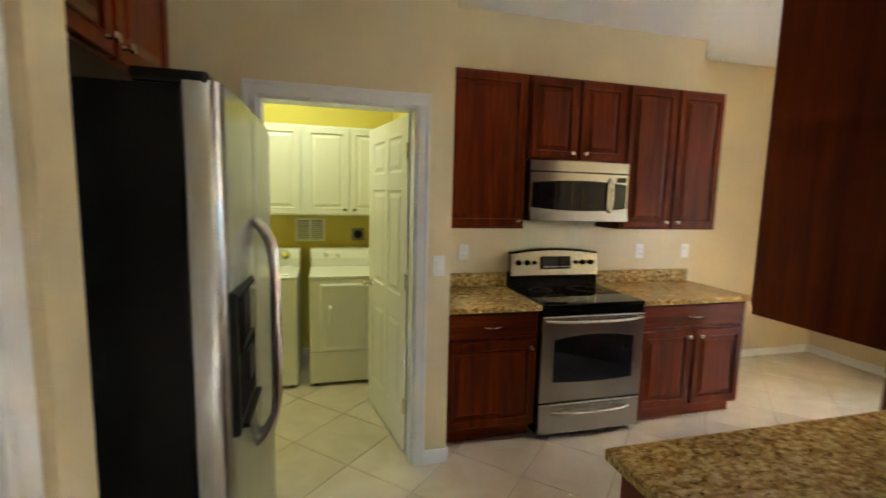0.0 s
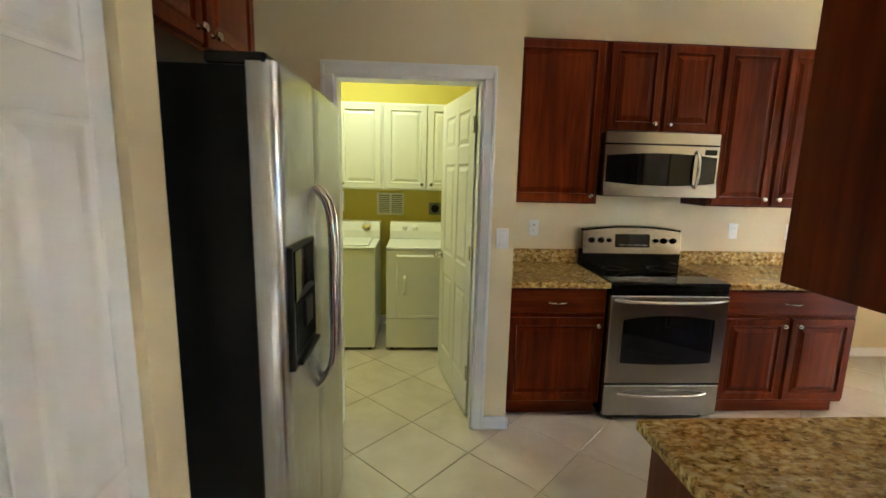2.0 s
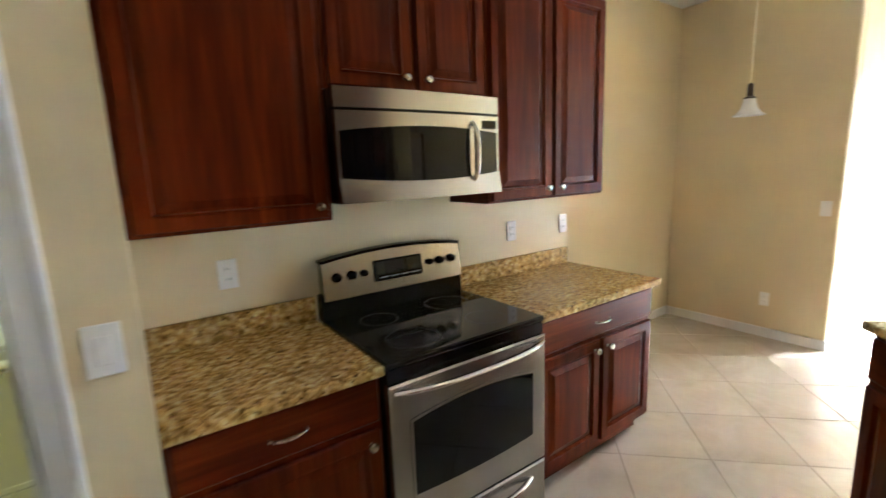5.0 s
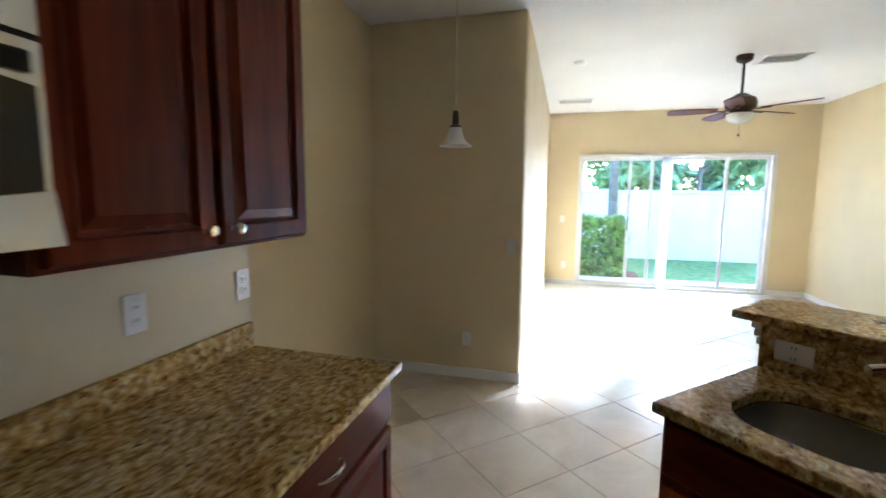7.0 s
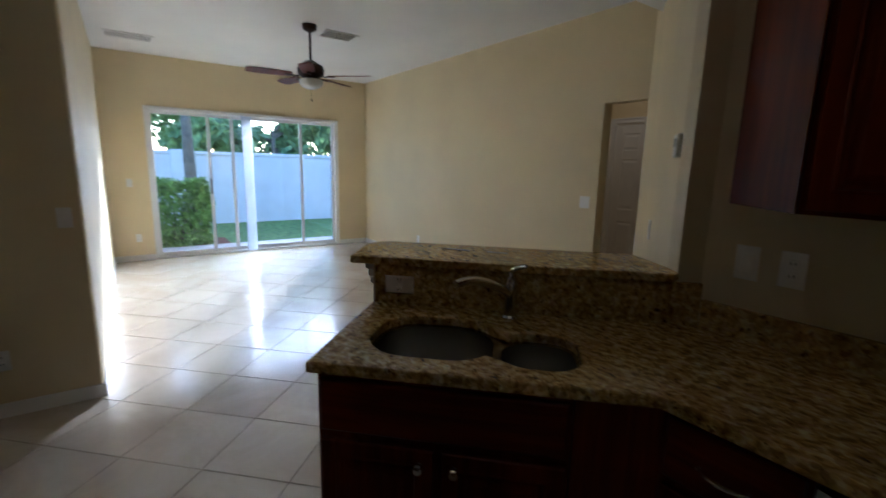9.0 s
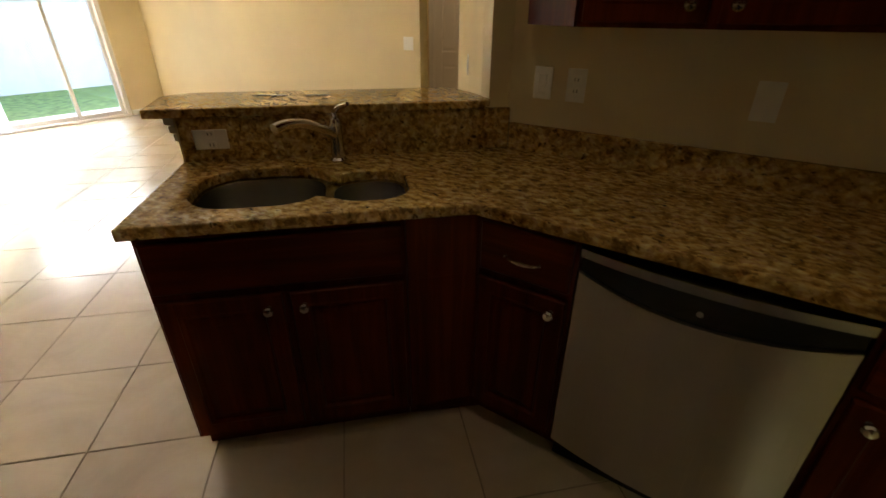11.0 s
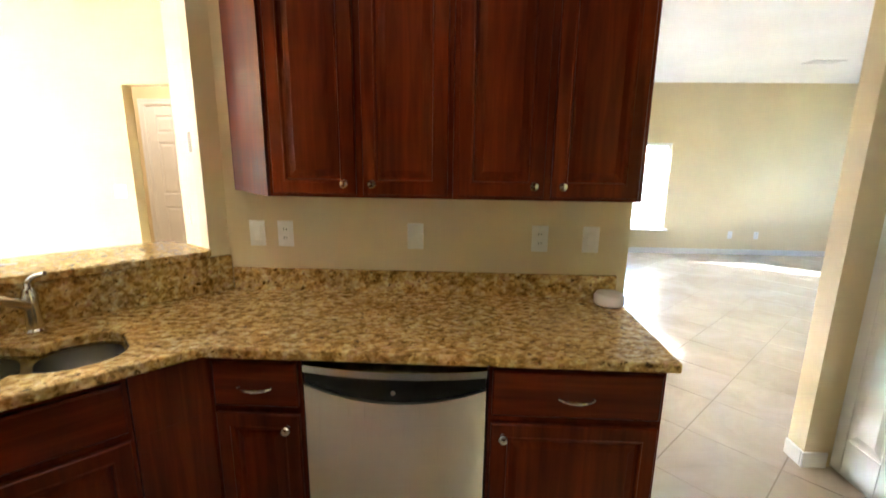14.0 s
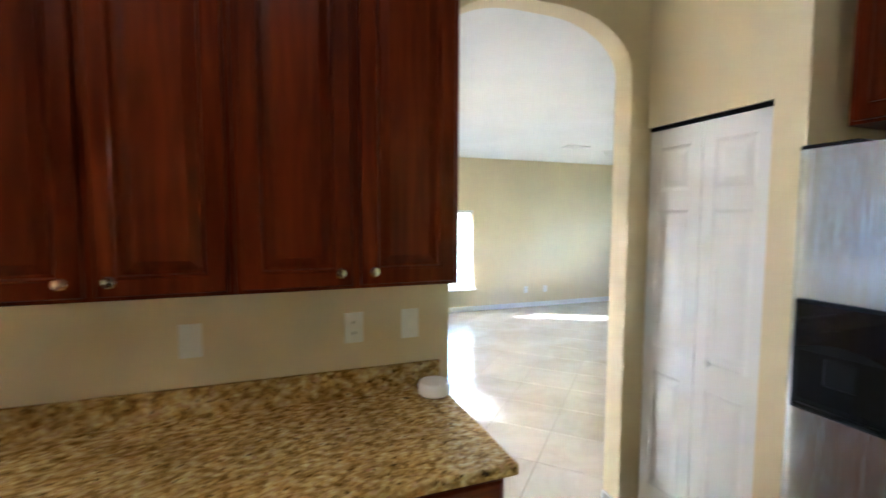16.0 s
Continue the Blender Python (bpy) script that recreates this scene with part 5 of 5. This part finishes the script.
def ceiling_vent(m, w, d, n):
    th = thing("ceiling_vent", m, "white slatted air vent in the ceiling", "vent", "ceiling vents")
    bm = bmesh.new()
    for b in ((-w / 2, w / 2, -d / 2, -d / 2 + 0.025), (-w / 2, w / 2, d / 2 - 0.025, d / 2), (-w / 2, -w / 2 + 0.025, -d / 2 + 0.025, d / 2 - 0.025), (w / 2 - 0.025, w / 2, -d / 2 + 0.025, d / 2 - 0.025)):
        box(bm, *b, -0.012, -0.001, 0.002)
    part("frame", bm, TRIM, th)
    # near-black sheet stands in for the shade inside the duct
    bpart("backing", DARK, th, -w / 2 + 0.025, w / 2 - 0.025, -d / 2 + 0.025, d / 2 - 0.025, -0.003, -0.001, 0)
    for i in range(n):
        y = -d / 2 + 0.03 + (d - 0.06) * (i + 0.5) / n
        bm = bmesh.new()
        box(bm, -w / 2 + 0.026, w / 2 - 0.026, y - 0.005, y + 0.004, -0.0055, -0.0035)
        bmesh.ops.rotate(bm, cent=(0, y, -0.007), matrix=Matrix.Rotation(radians(28), 3, "X"), verts=bm.verts[:])
        bmesh.ops.translate(bm, vec=(0, 0, -0.004), verts=bm.verts[:])
        part("slat", bm, TRIM, th)


ceiling_vent(pose(7.2, -1.28, C, 0, 0, 90), 0.50, 0.32, 5)
ceiling_vent(pose(5.55, -3.22, C, 0, 0, 90), 0.40, 0.30, 5)
ceiling_vent(pose(-3.9, -6.4, 2.58), 0.36, 0.2, 4)
th = thing("ceiling_detector", pose(5.22, -1.29, C), "small white smoke detector on the ceiling", "smoke detector")
bm = bmesh.new()
lathe(bm, [(0, -0.001), (0.065, -0.001), (0.063, -0.02), (0.045, -0.034), (0, -0.036)], seg=24)
part("case", bm, PLASTIC, th)
th = copy_thing(th, pose(2.87, -4.55, C))
th = thing("ceiling_hook_plate", pose(-4.6, -6.6, 2.58), "round white blank plate on the living room ceiling", "ceiling plate")
bm = bmesh.new()
lathe(bm, [(0, -0.001), (0.07, -0.001), (0.066, -0.012), (0.02, -0.02), (0.02, -0.05), (0, -0.052)], seg=20)
part("case", bm, PLASTIC, th)

# ---------- outdoors ----------
GRASS = plain("grass_green", (0.17, 0.25, 0.06), 0.9, 0, 0.45, 9)
CONC = plain("patio_concrete", (0.60, 0.53, 0.47), 0.8, 0, 0.12, 5)
MULCH = plain("red_mulch", (0.20, 0.075, 0.035), 0.95, 0, 0.5, 60)
LEAF = plain("hedge_leaf", (0.19, 0.31, 0.065), 0.5, 0, 0.55, 9)
LEAF_D = plain("tree_leaf", (0.22, 0.32, 0.14), 0.55, 0, 0.5, 6)
BARK = plain("grey_bark", (0.19, 0.165, 0.135), 0.9, 0, 0.35, 24)
FENCE = plain("blue_grey_painted_block", (0.74, 0.74, 0.77), 0.8, 0, 0.05, 3)

bm = bmesh.new()
k, R = 48, 900.0
ctr = bm.verts.new((0, 0, -0.14))
rim = [bm.verts.new((R * math.cos(2 * math.pi * i / k), R * math.sin(2 * math.pi * i / k), -0.14)) for i in range(k)]
for i in range(k):
    bm.faces.new((ctr, rim[i], rim[(i + 1) % k]))
tagged(mesh_object("ground", bm, GRASS), "flat green lawn around the house", "ground", kind="structure")
structure("patio", CONC, "pale concrete patio slab outside the sliding door", "patio", (8.351, 9.35, -5.2, -0.6, -0.15, -0.03), bevel=0.01)
structure("planting_bed", MULCH, "red mulch bed along the patio", "planting bed", (9.35, 10.5, -2.7, 1.5, -0.16, -0.085), bevel=0.02)


def garden_wall():
    th = thing("garden_wall", pose(13.2, 0, 0), "blue-grey painted block garden wall with piers and cap", "garden wall")
    bpart("wall", FENCE, th, 0, 0.2, -16, 12, -0.15, 1.60, 0.004)
    bpart("cap", FENCE, th, -0.05, 0.25, -16, 12, 1.601, 1.685, 0.012)
    for y in range(-15, 12, 4):
        bpart("pier", FENCE, th, -0.09, -0.002, y + 0.55, y + 0.95, -0.15, 1.72, 0.01)


garden_wall()


def leaf_cloud(bm, rnd, centres, count, size, up=0.3):
    """Many small folded leaves scattered through lumps (centre, radii)."""
    for _ in range(count):
        c, r = centres[rnd.randrange(len(centres))]
        v = Vector((rnd.gauss(0, 1), rnd.gauss(0, 1), rnd.gauss(0, 1))).normalized() * (0.55 + 0.5 * rnd.random())
        p = Vector((c[0] + v.x * r[0], c[1] + v.y * r[1], c[2] + v.z * r[2]))
        q = Euler((rnd.uniform(-1.2, 1.2), rnd.uniform(-1.2, 1.2), rnd.uniform(0, 6.28))).to_matrix()
        s = size * rnd.uniform(0.6, 1.3)
        pts = [bm.verts.new(p + q @ Vector(w)) for w in ((-s * 0.9, 0, 0), (0, -s * 0.4, s * 0.12), (s, 0, 0), (0, s * 0.4, s * 0.12))]
        bm.faces.new((pts[0], pts[1], pts[2])), bm.faces.new((pts[0], pts[2], pts[3]))


def hedge():
    rnd = random.Random(5)
    for y0, n in ((-1.70, 9000), (-0.55, 5000)):
        th = thing("hedge_shrub", pose(9.85, y0, -0.09), "dense clipped green hedge shrub growing in the mulch bed", "shrub", "hedge")
        bm = bmesh.new()
        for _ in range(n):
            # a clipped block: leaves crowd its faces, fewer lie inside
            v = [rnd.uniform(-1, 1) for _ in range(3)]
            k = rnd.randrange(3)
            if rnd.random() < 0.85:
                v[k] = math.copysign(rnd.gauss(0.97, 0.06), v[k])
            p = Vector((v[0] * 0.42, v[1] * 0.62, 0.60 + v[2] * 0.55))
            p += Vector((0.05 * math.sin(7 * p.y + 5 * p.z), 0.05 * math.sin(6 * p.x + 8 * p.z), 0.035 * math.sin(9 * p.y + 3 * p.x)))
            q = Euler((rnd.uniform(-1.2, 1.2), rnd.uniform(-1.2, 1.2), rnd.uniform(0, 6.28))).to_matrix()
            w = 0.05 * rnd.uniform(0.6, 1.3)
            pts = [bm.verts.new(p + q @ Vector(c)) for c in ((-w * 0.9, 0, 0), (0, -w * 0.45, w * 0.12), (w, 0, 0), (0, w * 0.45, w * 0.12))]
            bm.faces.new((pts[0], pts[1], pts[2])), bm.faces.new((pts[0], pts[2], pts[3]))
        part("crown", bm, LEAF, th)
        for i in range(5):
            bm = bmesh.new()
            a = rnd.uniform(0, 6.28)
            tube(bm, [(0.1 * math.cos(a), 0.25 * math.sin(a), -0.005), (0.2 * math.cos(a), 0.4 * math.sin(a), 0.4), (0.3 * math.cos(a), 0.5 * math.sin(a), 0.75)], [0.02, 0.015, 0.008], 6)
            part("stem", bm, BARK, th)


hedge()


def tree(x, y, h, crown, seed, lean=0.0, count=1500, size=0.16):
    rnd = random.Random(seed)
    th = thing("tree", pose(x, y, -0.14), "tall leafy tree behind the garden wall", "tree", "trees")
    bm = bmesh.new()
    tube(bm, [(lean * t * t, 0.04 * math.sin(3 * t), h * t - 0.02) for t in (0, 0.15, 0.35, 0.6, 0.8)], [0.16, 0.13, 0.11, 0.085, 0.05], 10)
    part("trunk", bm, BARK, th)
    lumps = []
    for i in range(9):
        a, t = rnd.uniform(0, 6.28), rnd.uniform(0.5, 0.8)
        p = Vector((lean * t * t, 0, h * t))
        e = p + Vector((math.cos(a) * crown * rnd.uniform(0.4, 0.9), math.sin(a) * crown * rnd.uniform(0.4, 0.9), h * rnd.uniform(0.06, 0.28)))
        bm = bmesh.new()
        tube(bm, [p, p.lerp(e, 0.5) + Vector((0, 0, 0.1)), e], [0.05, 0.035, 0.015], 6)
        part("limb", bm, BARK, th)
        lumps.append((e, (crown * 0.42, crown * 0.42, crown * 0.3)))
        lumps.append((p.lerp(e, 0.6), (crown * 0.3, crown * 0.3, crown * 0.25)))
    bm = bmesh.new()
    leaf_cloud(bm, rnd, lumps, count, size)
    part("crown", bm, LEAF_D, th)


tree(12.0, -2.35, 5.6, 1.3, 3, 0.2, 1300, 0.12)
for i, (x, y, h, c) in enumerate(((17, -1.2, 5.2, 1.9), (18, -4.2, 6.2, 2.4), (20, -7.0, 5.6, 2.4), (19, 0.8, 5.4, 2.2), (22, -10.5, 6.4, 2.8), (21, -3.0, 4.8, 2.2), (16.5, -5.4, 3.3, 1.7), (17.5, -8.2, 3.5, 1.9), (16.2, -3.2, 3.0, 1.3))):
    tree(x, y, h, c, 20 + i, 0.2, 1100, 0.24)

# ---------- floor tiles (last) ----------


def tiles():
    p, q = 0.4547, 0.3215
    h = (p - 0.0055) / 2
    ax, ay = -0.888, -0.966
    floor = bpy.data.objects["floor_slab"]
    bm = bmesh.new()
    box(bm, -h, h, -h, h, -0.010, 0.0, 0.0012)
    me = bpy.data.meshes.new("tile")
    bmesh.ops.recalc_face_normals(bm, faces=bm.faces[:])
    bm.to_mesh(me), bm.free()
    me.materials.append(TILE)
    near, rest = [], []
    for k in range(-30, 44):
        for m in range(-34, 14):
            if (k + m) % 2 == 0:
                continue
            x, y = ax + k * q, ay + m * q
            inside = (-2.5 < x < 8.5 and -4.95 < y < 1.3) or (2.3 < x < 5.1 and -6.6 < y < -4.9) or (-7.1 < x < 2.3 and -8.1 < y < -2.8)
            if not inside or (x > 4.0 and y > -0.6):
                continue
            (near if -2.0 < x < 5.4 and -3.9 < y < 0.9 and len(near) < 300 else rest).append((x, y))
    c = Matrix.Rotation(radians(45), 4, "Z")
    for x, y in near:
        ob = bpy.data.objects.new("tile", me)
        scene.collection.objects.link(ob)
        ob.matrix_basis = Matrix.Translation((x, y, 0)) @ c
        ob.parent = floor
    verts, faces = [], []
    r, r2 = h * math.sqrt(2), (h - 0.0004) * math.sqrt(2)
    for x, y in rest:
        i = len(verts)
        verts += [(x + r, y, -0.010), (x, y + r, -0.010), (x - r, y, -0.010), (x, y - r, -0.010),
                  (x + r, y, -0.0009), (x, y + r, -0.0009), (x - r, y, -0.0009), (x, y - r, -0.0009),
                  (x + r2, y, 0), (x, y + r2, 0), (x - r2, y, 0), (x, y - r2, 0)]
        for o in (0, 4):
            faces += [(i + o + a, i + o + (a + 1) % 4, i + o + 4 + (a + 1) % 4, i + o + 4 + a) for a in range(4)]
        faces.append((i + 8, i + 9, i + 10, i + 11))
    me2 = bpy.data.meshes.new("tiles")
    me2.from_pydata(verts, [], faces)
    me2.materials.append(TILE)
    ob = new("tiles", me2)
    ob.parent = floor
    tagged(ob, "cream stone-look floor tiles laid diagonally", kind="stuff")


tiles()
